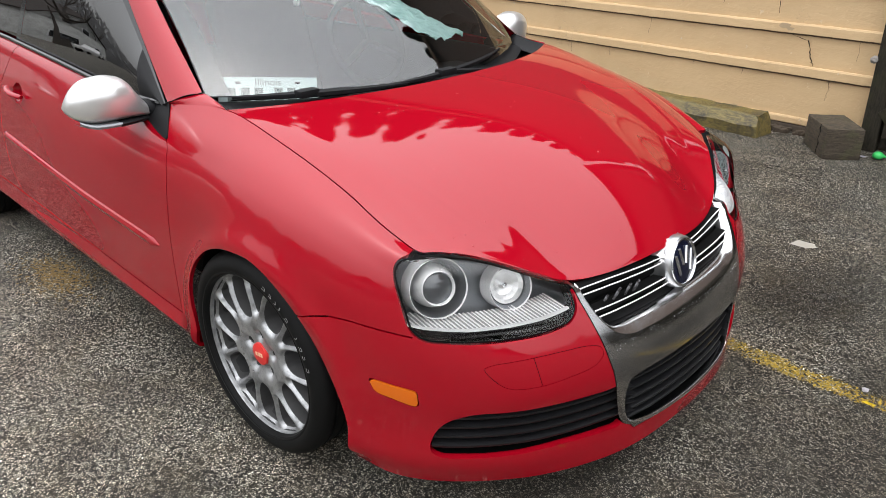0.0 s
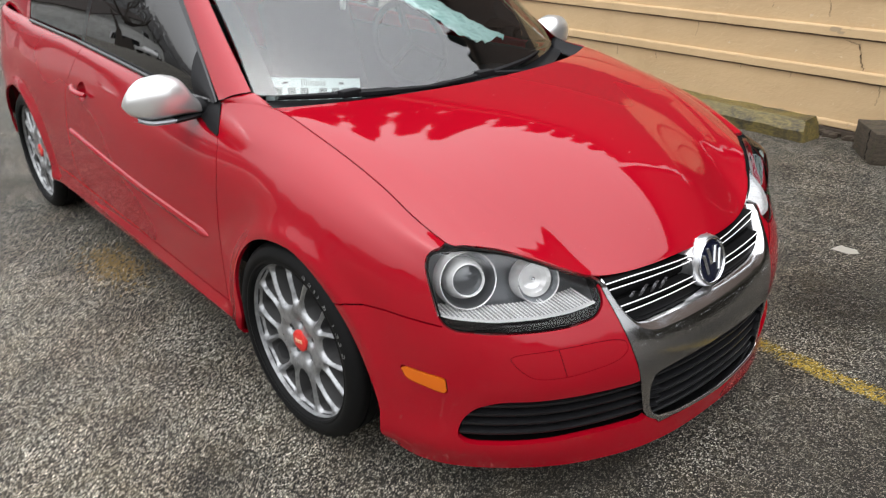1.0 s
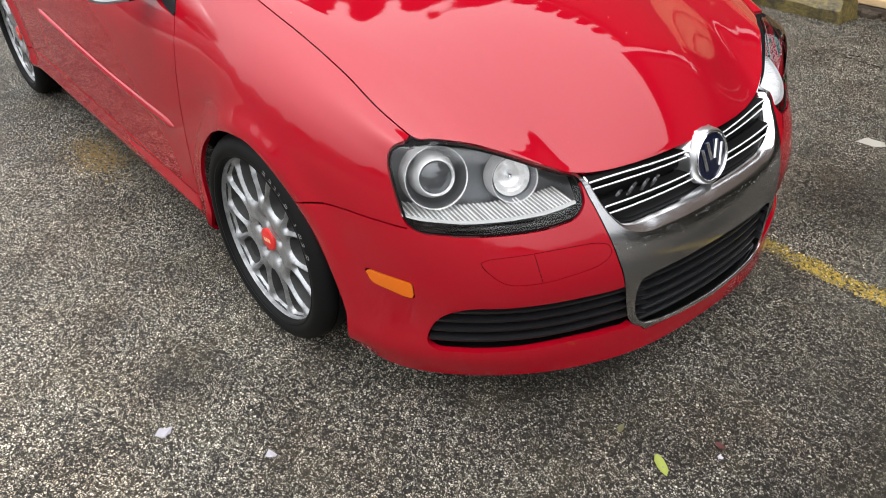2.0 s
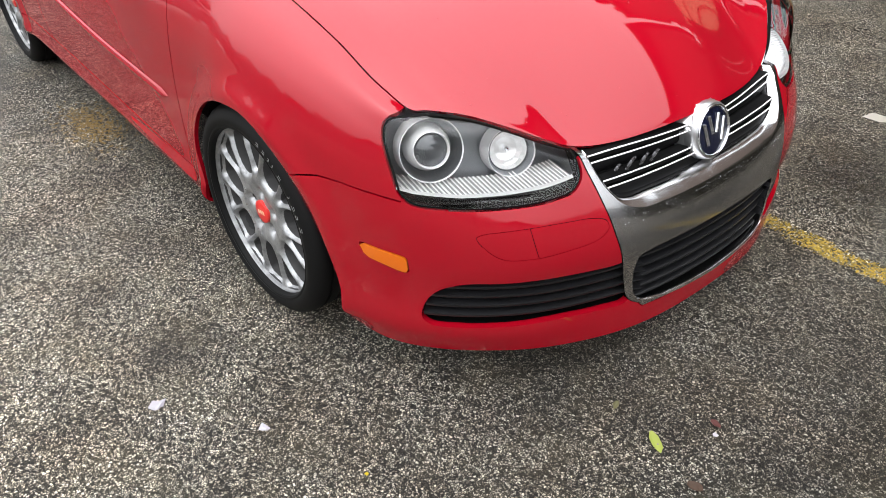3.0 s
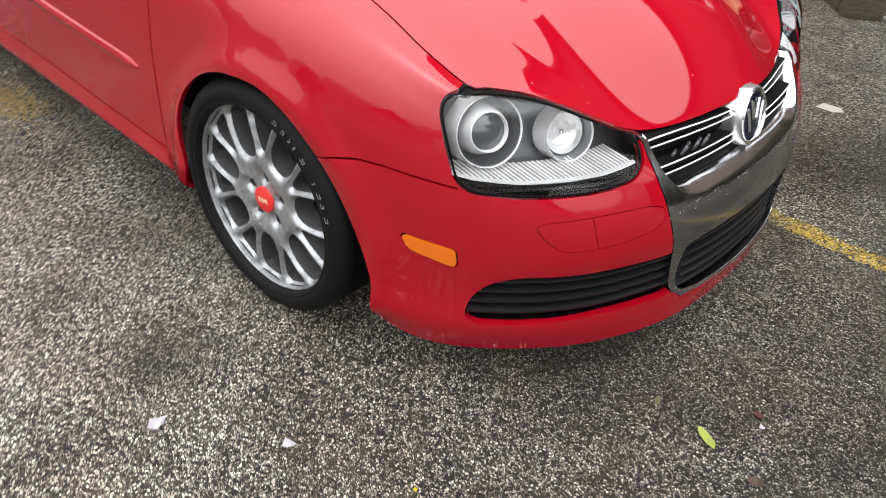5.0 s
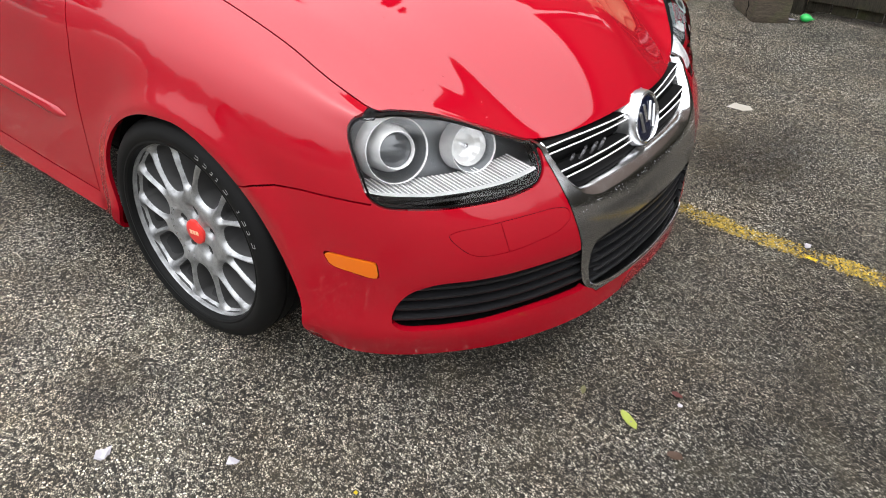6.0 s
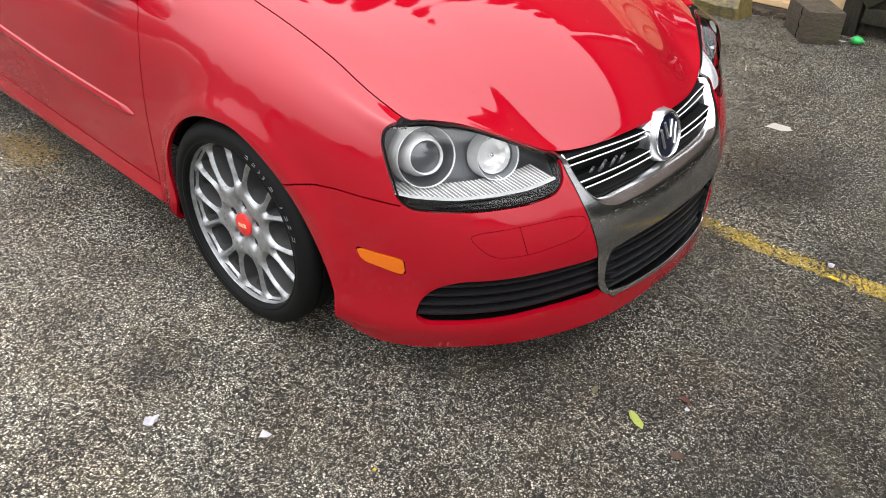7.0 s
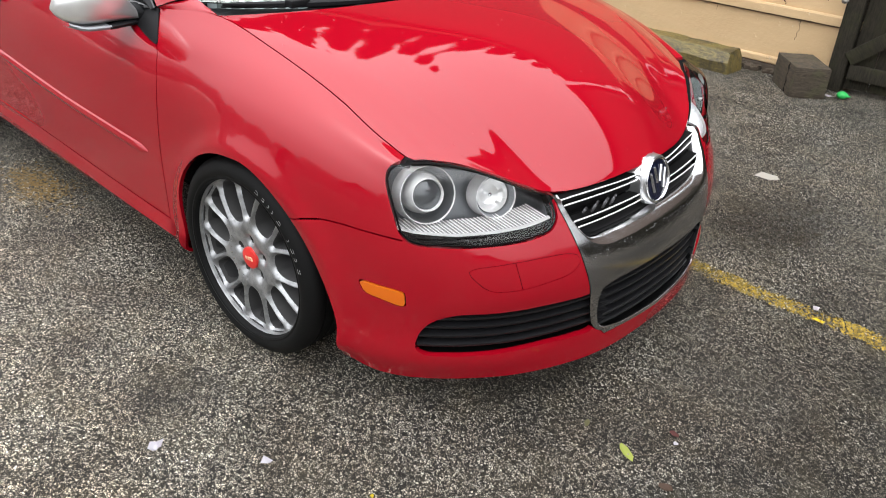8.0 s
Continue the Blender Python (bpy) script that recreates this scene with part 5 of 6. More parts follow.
sw = part("steering_wheel", ringm, BLACK, cab, "black steering wheel", at=Matrix.Translation((-.93, .36, .90)) @ Euler((0, radians(-25), 0)).to_matrix().to_4x4())
for a in (90, 210, 330):
    part("wheel_spoke", tube("wheel_spoke", [(0, 0, 0), (0, .18 * math.cos(radians(a)), .18 * math.sin(radians(a)))], .016, 6), BLACK, sw)
for y in (-.36, .36):
    seat = thing("front_seat", "", "")
    seat.parent = cab
    part("backrest", box("backrest", (-.07, -.25, 0), (.07, .25, .62), .06, 4), CLOTH, seat, at=pose(-1.62, y, .45, 0, -18, 0))
    part("cushion", box("cushion", (-1.62, y - .25, .36), (-1.10, y + .25, .50), .06, 4), CLOTH, seat)
    part("headrest", box("headrest", (-.05, -.13, 0), (.05, .13, .18), .04, 4), CLOTH, seat, at=pose(-1.85, y, 1.08, 0, -14, 0))
part("cabin_floor", box("cabin_floor", (-3.0, -.70, .30), (-.2, .70, .34), .01), CLOTH, cab)
for y in (-.70, .70):
    part("door_lining", box("door_lining", (-2.0, y - .015, .34), (-.30, y + .015, .885), .01), CLOTH, cab, "dark grey inner door lining")
part("bulkhead", box("bulkhead", (-.30, -.68, .34), (-.26, .68, .80), .01), CLOTH, cab)


# ---- small things on the ground ----
def flat_scrap(name, x, y, outline_pts, mat, label, category, turn=0, curl=.006, lift=.004):
    """A thin leaf or scrap with curled edges."""
    bm = bmesh.new()
    pts = [Vector((a, b, 0)) for a, b in outline_pts]
    mid_p = sum(pts, Vector()) / len(pts)
    centre = bm.verts.new((mid_p.x, mid_p.y, lift * .6))
    inner_ring = [bm.verts.new(((mid_p.x + q.x) / 2, (mid_p.y + q.y) / 2, lift * .5 + curl * .3 * noise.noise(q * 60))) for q in pts]
    outer_ring = [bm.verts.new((q.x, q.y, lift + curl * (.5 + noise.noise(q * 80 + Vector((x, y, 0)) * 9)))) for q in pts]
    k = len(pts)
    for i in range(k):
        bm.faces.new((centre, inner_ring[i], inner_ring[(i + 1) % k]))
        bm.faces.new((inner_ring[i], outer_ring[i], outer_ring[(i + 1) % k], inner_ring[(i + 1) % k]))
    top = list(bm.faces)
    bmesh.ops.solidify(bm, geom=top, thickness=.0006)
    lowest = min(v.co.z for v in bm.verts)
    for v in bm.verts:
        v.co.z += .0005 - lowest
    me = finish(bm, name)
    me.materials.append(mat)
    ob = tagged(new(name, me), label, category)
    ob.matrix_basis = pose(x, y, 0, 0, 0, turn)
    return ob


LEAF = [(.0, -.036), (.010, -.022), (.013, -.004), (.012, .016), (.004, .034), (-.004, .030), (-.012, .012), (-.011, -.008), (-.006, -.026)]
flat_scrap("leaf", 1.060, -.435, LEAF, LEAFGREEN, "yellow-green fallen leaf on the asphalt", "leaf", 58)
flat_scrap("leaf", .925, -.417, [(a * .6, b * .45) for a, b in LEAF], LEAFOLIVE, "small faded olive leaf on the asphalt", "leaf", 20)
flat_scrap("leaf", 1.195, -.472, [(a * 1.1, b * .55) for a, b in LEAF], LEAFBROWN, "brown dried leaf flat on the asphalt", "leaf", 100)
flat_scrap("leaf", 1.118, -.283, [(a * .7, b * .45) for a, b in LEAF], LEAFRED, "dark red dried leaf on the asphalt", "leaf", 80)
flat_scrap("paper_scrap", .197, -1.292, [(-.020, -.012), (.0, -.016), (.012, -.004), (.024, .008), (.006, .018), (-.010, .014)], PAPER, "torn white paper scrap with a violet print", "paper scrap", 70, .02)
flat_scrap("paper_scrap", .428, -1.122, [(-.010, -.006), (.004, -.008), (.022, .002), (.006, .006), (-.006, .008)], PAPER, "small torn white paper scrap", "paper scrap", 30, .012)
flat_scrap("paper_scrap", 1.138, -.312, [(-.006, -.005), (.006, -.004), (.007, .004), (-.004, .005)], PAPER, "tiny white paper bit on asphalt", "paper scrap", 10, .006)
flat_scrap("paper_scrap", 1.166, .637, [(-.010, -.008), (.010, -.009), (.012, .006), (-.004, .010)], PAPER, "crumpled white paper bit on the yellow line", "paper scrap", 10, .012)
flat_scrap("paint_flake", 1.20, .575, [(-.020, -.006), (.014, -.008), (.018, .004), (-.010, .007)], YELLOWBRIGHT, "bright yellow paint flake on asphalt", "paint flake", 0, .003)
flat_scrap("paint_flake", .70, -1.005, [(-.004, -.004), (.005, -.003), (.004, .004), (-.004, .004)], YELLOWBRIGHT, "tiny yellow flake on asphalt", "paint flake", 0, .003)
flat_scrap("stain_patch", .575, 1.648, [(-.055, -.03), (.02, -.04), (.06, -.01), (.04, .03), (-.03, .035)], PALEPATCH, "flat pale concrete crumb pressed into the asphalt", "patch", 10, .001, .001)
flat_scrap("wrapper", .322, 3.19, [(-.04, -.012), (.03, -.014), (.04, .006), (-.03, .012)], PAPER, "flattened white wrapper beside the block", "wrapper", -25, .012)

# green deflated ball
bm = bmesh.new()
bmesh.ops.create_uvsphere(bm, u_segments=24, v_segments=16, radius=.030)
for v in bm.verts:
    v.co.z = v.co.z * .82 + .024
    v.co.x *= 1.05 + .25 * max(0, v.co.x / .03) ** 6
bmesh.ops.create_cone(bm, cap_ends=True, segments=10, radius1=.008, radius2=.004, depth=.02, matrix=Matrix.Translation((.040, 0, .022)) @ Matrix.Rotation(radians(90), 4, "Y"))
me = finish(bm, "green_ball", angle=60)
me.materials.append(GREENPLASTIC)
tagged(new("green_ball", me), "small bright green plastic ball on asphalt", "ball").matrix_basis = pose(.405, 3.20, 0, 0, 0, 10)

# plate lying on the dashboard, tag hanging inside
plate = thing("dash_plate", "white embossed car plate leaning on the dashboard", "plate", at=Matrix.Translation((-.380, -.490, .890)) @ Euler((radians(56), 0, radians(66.6))).to_matrix().to_4x4() @ Matrix.Rotation(radians(-5.6), 4, "Z"))
part("plate_sheet", box("plate_sheet", (-.152, -.076, -.001), (.152, .076, .001), .0008), PLATEWHITE, plate)
txt = bpy.data.curves.new("heading", "FONT")
txt.body, txt.size, txt.align_x, txt.extrude = "Illinois", .032, "CENTER", .0006
tmp = new("heading_curve", txt)
me = bpy.data.meshes.new_from_object(tmp.evaluated_get(bpy.context.evaluated_depsgraph_get()))
bpy.data.objects.remove(tmp)
part("heading", me, GREYPRINT, plate, at=Matrix.Translation((0, .049, .0014)))
for k, x in enumerate((-.112, -.070, -.030, .030, .070, .110)):
    part("number_bar", box("number_bar", (x - .013, -.045, .001), (x + .013, .041, .0022), .0006), GREYPRINT, plate)
for x in (-.09, .09):
    part("bolt_hole", box("bolt_hole", (x - .008, .054, .0008), (x + .008, .061, .0016), .0004), INNER, plate)

tag = thing("hanging_tag", "white rounded plastic tag hanging behind the windshield", "tag", at=pose(-.78, -.085, 1.13, 0, 0, 45))
part("tag_body", box("tag_body", (-.006, -.024, -.03), (.006, .024, .05), .012, 4), WHITE, tag)
part("cord", tube("cord", [(0, 0, .05), (0, 0, .16), (-.01, 0, .26)], .0015, 6), WHITE, tag)
# pale crumpled sheet on the driver's side
sheet_p = thing("crumpled_sheet", "pale teal crumpled plastic sheet lying inside the windshield", "plastic sheet", at=pose(-.80, .42, 1.02, 0, 0, 0))
bm = bmesh.new()
bmesh.ops.create_grid(bm, x_segments=36, y_segments=24, size=.5)
for v in bm.verts:
    c = v.co.copy()
    v.co = Vector((c.x * .60, c.y * .17, .02 + .018 * noise.noise(c * 9) + .008 * noise.noise(c * 31) - .16 * c.x))
part("sheet_body", finish(bm, "sheet_body", smooth=False), TEAL, sheet_p)


# thin cracks in the asphalt
def ground_crack(points, seed):
    rng = random.Random(seed)
    pts = []
    for (x0, y0), (x1, y1) in zip(points, points[1:]):
        for t in np.linspace(0, 1, 9)[:-1]:
            pts.append((x0 + (x1 - x0) * t + rng.uniform(-.008, .008), y0 + (y1 - y0) * t + rng.uniform(-.008, .008)))
    p, f = [], []
    for i, (x, y) in enumerate(pts):
        w = rng.uniform(.0012, .0042)
        p += [(x, y - w, .0012), (x, y + w, .0012)]
        if i:
            f.append((2 * i - 2, 2 * i, 2 * i + 1, 2 * i - 1))
    me = bpy.data.meshes.new("asphalt_crack")
    me.from_pydata(p, [], f)
    me.materials.append(INNER)
    tagged(new("asphalt_crack", me), "thin dark crack in the asphalt", "crack", kind="structure")


ground_crack(((-.22, 2.53), (-.08, 2.62), (.07, 2.66)), 1)
ground_crack(((-.02, 2.60), (.18, 2.56), (.36, 2.50)), 2)


# loose grit on the asphalt
rng = random.Random(31)
bm = bmesh.new()
for i in range(420):
    x, y = rng.uniform(-1.2, 1.9), rng.uniform(-1.75, -.35) if rng.random() < .7 else rng.uniform(.3, 2.9)
    if y > 0 and x < 1.0 and y < 1.0:
        continue
    r = rng.uniform(.0014, .0036)
    before = len(bm.verts)
    bmesh.ops.create_icosphere(bm, subdivisions=1, radius=r, matrix=Matrix.Translation((x, y, r * .4)) @ Matrix.Rotation(rng.random() * 6, 4, "Z") @ Matrix.Diagonal((rng.uniform(.8, 1.5), 1, rng.uniform(.5, .8), 1)))
me = finish(bm, "grit", smooth=False)
me.materials.append(GRIT)
tagged(new("grit", me), "small loose pale stones on the asphalt", "grit", kind="stuff")


# ---- ground ----
bm = bmesh.new()
bmesh.ops.create_grid(bm, x_segments=60, y_segments=60, size=1)
for v in bm.verts:
    v.co.x, v.co.y = math.copysign(abs(v.co.x) ** 2.2, v.co.x) * 150, math.copysign(abs(v.co.y) ** 2.2, v.co.y) * 150
    v.co.z = 0
me = finish(bm, "ground")
me.materials.append(ASPHALT)
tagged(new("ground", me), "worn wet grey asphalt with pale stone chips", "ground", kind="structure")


def paint_stripe(name, x0, x1, y0, y1, label):
    """A worn stripe: many small flakes of paint that cling to the stones."""
    rng = random.Random(5)
    p, f = [], []
    step = 0.0052
    nx, ny = int((x1 - x0) / step), int((y1 - y0) / step)
    for i in range(nx):
        for j in range(ny):
            x, y = x0 + (i + .5) * step, y0 + (j + .5) * step
            edge = min(j + .5, ny - j - .5) * step
            worn = noise.fractal(Vector((x * 7, y * 7, 3)), 1.0, 2.0, 3) * .30 + noise.noise(Vector((x * 110, y * 110, 1))) * .30 + .55 * (rng.random() - .5)
            if worn > 0.03 + min(0, edge - .022) * 12:
                continue
            k = len(p)
            r = step * (.45 + .35 * rng.random())
            a0 = rng.random() * 6
            for a in range(5):
                t = a0 + a * math.tau / 5
                p.append((x + r * math.cos(t) * (.7 + .5 * rng.random()), y + r * math.sin(t) * (.7 + .5 * rng.random()), .0012 + .0016 * rng.random()))
            f.append((k, k + 1, k + 2, k + 3, k + 4))
    me = bpy.data.meshes.new(name)
    me.from_pydata(p, [], f)
    me.materials.append(YELLOW)
    return tagged(new(name, me), label, "line", kind="structure")


def ochre_mark():
    rng = random.Random(8)
    p, f = [], []
    for i in range(900):
        x, y = rng.gauss(-1.58, .13), rng.gauss(-.87, .06)
        k, r = len(p), rng.uniform(.003, .006)
        a0 = rng.random() * 6
        p += [(x + r * math.cos(a0 + a * 1.257), y + r * math.sin(a0 + a * 1.257), .0014) for a in range(5)]
        f.append((k, k + 1, k + 2, k + 3, k + 4))
    me = bpy.data.meshes.new("old_mark")
    me.from_pydata(p, [], f)
    me.materials.append(OCHRE)
    tagged(new("old_mark", me), "faded ochre remains of a painted mark", "line", kind="structure")


ochre_mark()
paint_stripe("painted_line", .10, 2.2, .550, .650, "worn yellow parking line on asphalt")

# ---- the building's board wall ----
WALL = pose(-0.65, 3.48, 0, 0, 0, -3.0)




def wavy(me, amount, scale):
    for v in me.vertices:
        v.co += noise.noise_vector(v.co * scale) * amount
    return me


wall = tagged(new("wall_north"), "beige painted board wall with horizontal ledges and cracks", "wall", kind="structure")
wall.matrix_basis = WALL
heights = [.075, .405, .668, .93, 1.20, 1.48, 1.76, 2.04, 2.32, 2.60, 2.88, 3.16, 3.44, 3.72, 4.0, 4.2]


def board(x0, x1, z0, z1, depth, seed, name, mat=None):
    """One long board with slightly uneven faces."""
    bm = bmesh.new()
    nx = max(8, int((x1 - x0) / .025))
    prof = ((.10, z0), (-depth * .3, z0), (-depth, z0 + .003), (-depth, z1 - .010), (-depth + .006, z1), (.10, z1)) if depth > .005 else ((.10, z0), (0, z0), (0, z1), (.10, z1))
    rows = []
    for i in range(nx + 1):
        x = x0 + (x1 - x0) * i / nx
        w = noise.noise(Vector((x * .9, z0 * 3, seed))) * .004 + noise.noise(Vector((x * 5, z0 * 3, seed))) * .0012
        zz = noise.noise(Vector((x * .7, 7, seed))) * .006 + noise.noise(Vector((x * 6, 7, seed))) * .002 + noise.noise(Vector((x * 24, 7, seed))) * .0022
        rows.append([bm.verts.new((x, d + w, z + zz)) for d, z in prof])
    for a, b in zip(rows, rows[1:]):
        for k in range(len(prof) - 1):
            bm.faces.new((a[k], b[k], b[k + 1], a[k + 1]))
    return finish(bm, name, angle=30)


X0, X1 = -4.5, 1.04
for k, (z0, z1) in enumerate(zip(heights, heights[1:])):
    # boards above 1.9 m are unseen, made brown to darken the hood's reflection
    coat = WALLPAINT if z0 < 1.9 else SIDINGBROWN
    part("board", board(X0, X1, z0 - .03, z1, 0.0, k, "board"), coat, wall)
    if k and z0 < 1.9:
        part("ledge", board(X0, X1, z0 - .032, z0 + .032, .022, k + 50, "ledge"), coat, wall)
        # dark strip under each ledge draws its shadow line
        part("ledge_shadow", board(X0, X1, z0 - .0365, z0 - .031, .0055, k + 50, "ledge_shadow"), FASCIASHADE, wall)
part("backing", box("backing", (X0, .06, 0), (X1, .22, 4.2)), SIDINGBROWN, wall)
part("return_wall", box("return_wall", (X1 - .16, .23, 0), (X1, 2.4, 4.2)), SIDINGBROWN, wall)
part("ledge", board(X0, X1, .052, .098, .014, 77, "ledge"), WALLPAINT, wall)
# footing that shows under the boards
part("footing", wavy(box("footing", (X0, -.015, -.05), (X1, .05, .048), .012), .0, 1), CONCRETE, wall)
part("eave", box("eave", (X0 - .1, -.12, 4.2), (X1 + .1, 2.4, 4.32), .02), FASCIASHADE, wall)
# cracks: thin dark broken lines
rng = random.Random(4)


def crack(points, width, name="crack"):
    pts = []
    for (x0, z0), (x1, z1) in zip(points, points[1:]):
        for t in np.linspace(0, 1, 7)[:-1]:
            pts.append((x0 + (x1 - x0) * t + rng.uniform(-.006, .006), z0 + (z1 - z0) * t + rng.uniform(-.004, .004)))
    p, f = [], []
    for i, (x, z) in enumerate(pts):
        w = width * rng.uniform(.3, 1.0)
        p += [(x - w, -.0065 if not any(abs(z - hh) < .034 for hh in heights) else -.0285, z), (x + w, -.0065 if not any(abs(z - hh) < .034 for hh in heights) else -.0285, z + w * .4)]
    for i in range(len(pts) - 1):
        f.append((2 * i, 2 * i + 1, 2 * i + 3, 2 * i + 2))
    me = bpy.data.meshes.new(name)
    me.from_pydata(p, [], f)
    part(name, me, INNER, wall, "dark crack in the paint")


crack(((.205, 1.1), (.20, .86), (.213, .727)), .0022)
crack(((.29, .635), (.44, .60), (.465, .50), (.50, .437)), .0040)
crack(((.615, .372), (.62, .31), (.61, .22)), .0022)
crack(((-.35, .372), (-.36, .34)), .002)
crack(((-1.1, .372), (-1.11, .34), (-1.10, .30)), .0015)
for x, z in ((-2.1, .66), (-1.5, .40), (-.75, .66), (.02, .40), (-2.6, .92), (-.2, .92), (.75, .66), (-.95, .92)):
    top_z = z - .03 if rng.random() < .8 else z + .2
    crack(((x, top_z), (x + rng.uniform(-.02, .02), top_z - rng.uniform(.05, .15))), .0012)
# flaked paint patches by the crack
for x, z, w in ((.27, .685, .05), (.31, .665, .035), (.61, .362, .018), (-.07, .36, .02), (.0, .10, .03)):
    bm = bmesh.new()
    ring = [bm.verts.new((x + w * math.cos(t) * rng.uniform(.5, 1), -.0245 if abs(z - .68) < .04 else -.0045, z + w * .45 * math.sin(t) * rng.uniform(.5, 1))) for t in np.linspace(0, math.tau, 13)[:-1]]
    bm.faces.new(ring)
    part("flaked_patch", finish(bm, "flaked_patch"), FLAKED, wall)

# crumbled foot of the wall past the kerb
for i in range(26):
    x, r = rng.uniform(.30, .62), rng.uniform(.010, .030)
    lump = box("rubble", (-r, -r * .7, -r * .5), (r, r * .7, r * .6), r * .3)
    part("rubble", wavy(lump, r * .35, 40), CONCRETE, wall, at=Matrix.Translation((x, -.03 - rng.random() * .05, r * .4)) @ Matrix.Rotation(rng.random() * 3, 4, "Z"))

# ---- mossy kerb by the wall ----
kerb = thing("parking_kerb", "mossy weathered concrete parking kerb lying by the wall", "kerb", at=pose(-1.02, 3.265, 0, 0, 0, -4))
bm = bmesh.new()
rows = []
for i in range(61):
    x = -1.1 + 1.82 * i / 60
    row = []
    for d, z in ((-.095, -.01), (-.098, .070), (-.050, .138), (.06, .146), (.10, .09), (.10, -.01)):
        k = noise.noise(Vector((x * 6, d * 12, z * 12))) * .007 + noise.noise(Vector((x * 22, d * 30, z * 30))) * .003
        row.append(bm.verts.new((x + (k * 2 if i in (0, 60) else 0) - (.03 * z / .12 if i == 60 else 0), d + k, z + k)))
    rows.append(row)
for a, b in zip(rows, rows[1:]):
    for k in range(5):
        bm.faces.new((a[k], b[k], b[k + 1], a[k + 1]))
bm.faces.new(rows[0])
bm.faces.new(rows[-1])
part("kerb_body", finish(bm, "kerb_body", angle=28), MOSSY, kerb)

# ---- timber block ----
block = thing("timber_block", "weathered grey timber block with a green damp foot", "block", at=pose(.140, 3.172, 0, 0, 0, 38.5))
bm = bmesh.new()
bmesh.ops.create_cube(bm, size=1)
bmesh.ops.subdivide_edges(bm, edges=bm.edges[:], cuts=7, use_grid_fill=True)
for v in bm.verts:
    c = v.co.copy()
    v.co = Vector((c.x * .222, c.y * .36, (c.z + .5) * .190))
    e = sorted(abs(q) for q in c)
    if e[1] > .49:
        v.co -= Vector((math.copysign(.004, c.x) if abs(c.x) > .49 else 0, math.copysign(.004, c.y) if abs(c.y) > .49 else 0, .004 if c.z > .49 else 0))
    v.co += noise.noise_vector(v.co * 14) * .0035
part("block_body", finish(bm, "block_body", angle=50), BLOCKWOOD, block)
split = [(-.1115, -.075 + .010 * math.sin(i * 2.1), .188 - .18 * i / 8) for i in range(9)]
part("crack", tube("crack", split, [.0035, .005, .004, .0045, .003, .004, .0035, .003, .002], 5), INNER, block, "dark split in the wood")

# ---- wooden gate ----
gate = thing("wooden_gate", "dark weathered plank gate with a diagonal brace", "gate", at=pose(.345, 3.36, 0, 0, 0, 2))
for k in range(12):
    x = .012 + k * .145
    part("plank", wavy(box("plank", (x, 0, .03), (x + .139, .022, 1.85), .003), .002, 3), GATEWOOD, gate)
part("rail", box("rail", (0.02, -.04, .095), (1.75, -.002, .185), .005), GATEWOOD, gate)
part("rail", box("rail", (0.02, -.04, 1.55), (1.75, -.002, 1.64), .005), GATEWOOD, gate)
part("post", wavy(box("post", (-.105, -.03, 0), (.0, .07, 1.9), .01, 3), .006, 5), GATEWOOD, gate)
part("brace", box("brace", (0, -.042, -.045), (1.9, -.003, .045), .005), GATEWOOD, gate, at=Matrix.Translation((.0, -.001, .215)) @ Matrix.Rotation(-radians(40), 4, "Y"))

# unseen fence added past the gate to darken the grille frame's reflection
fence = thing("added_fence", "unseen dark board fence added to darken reflections in the metal", "fence")
for k in range(46):
    x = 2.13 + k * .148
    part("fence_board", box("fence_board", (x, 3.40, .04), (x + .142, 3.425, 1.82 + .02 * math.sin(k * 1.7)), .004), GATEWOOD, fence)
for z in (.35, 1.5):
    part("fence_rail", box("fence_rail", (2.1, 3.36, z), (8.9, 3.40, z + .09), .005), GATEWOOD, fence)
for k in range(4):
    part("fence_post", box("fence_post", (2.05 + k * 2.25, 3.34, 0), (2.15 + k * 2.25, 3.44, 1.9), .008), GATEWOOD, fence)

bm = bmesh.new()
bmesh.ops.create_icosphere(bm, subdivisions=3, radius=.022)
for v in bm.verts:
    v.co += noise.noise_vector(v.co * 70) * .006
part("knot", finish(bm, "knot"), FLAKEDGREY, gate, "pale grey knot of broken wood", at=Matrix.Translation((-.118, -.028, .555)))


# ---- what stands round the yard (mirrored in paint and glass; some added unseen) ----
def branch(bm, p, d, length, radius, depth, rng):
    """A crooked tapering limb that forks."""
    sides = 5 if depth > 1 else 3
    ring = None
    steps = 4
    for i in range(steps + 1):
        r = radius * (1 - .45 * i / steps)
        a = d.orthogonal().normalized()
        b = d.cross(a)
        now = [bm.verts.new(p + (a * math.cos(t) + b * math.sin(t)) * r) for t in np.linspace(0, math.tau, sides + 1)[:-1]]
        if ring:
            for k in range(sides):
                bm.faces.new((ring[k], ring[(k + 1) % sides], now[(k + 1) % sides], now[k]))
        ring = now
        if i < steps:
            d = (d + Vector((rng.uniform(-.16, .16), rng.uniform(-.16, .16), rng.uniform(-.05, .14)))).normalized()
            p = p + d * length / steps
            if depth and i >= 1:
                side = (d + Vector((rng.uniform(-1, 1), rng.uniform(-1, 1), rng.uniform(-.1, .7))) * .9).normalized()
                branch(bm, p, side, length * rng.uniform(.55, .75), r * .55, depth - 1, rng)


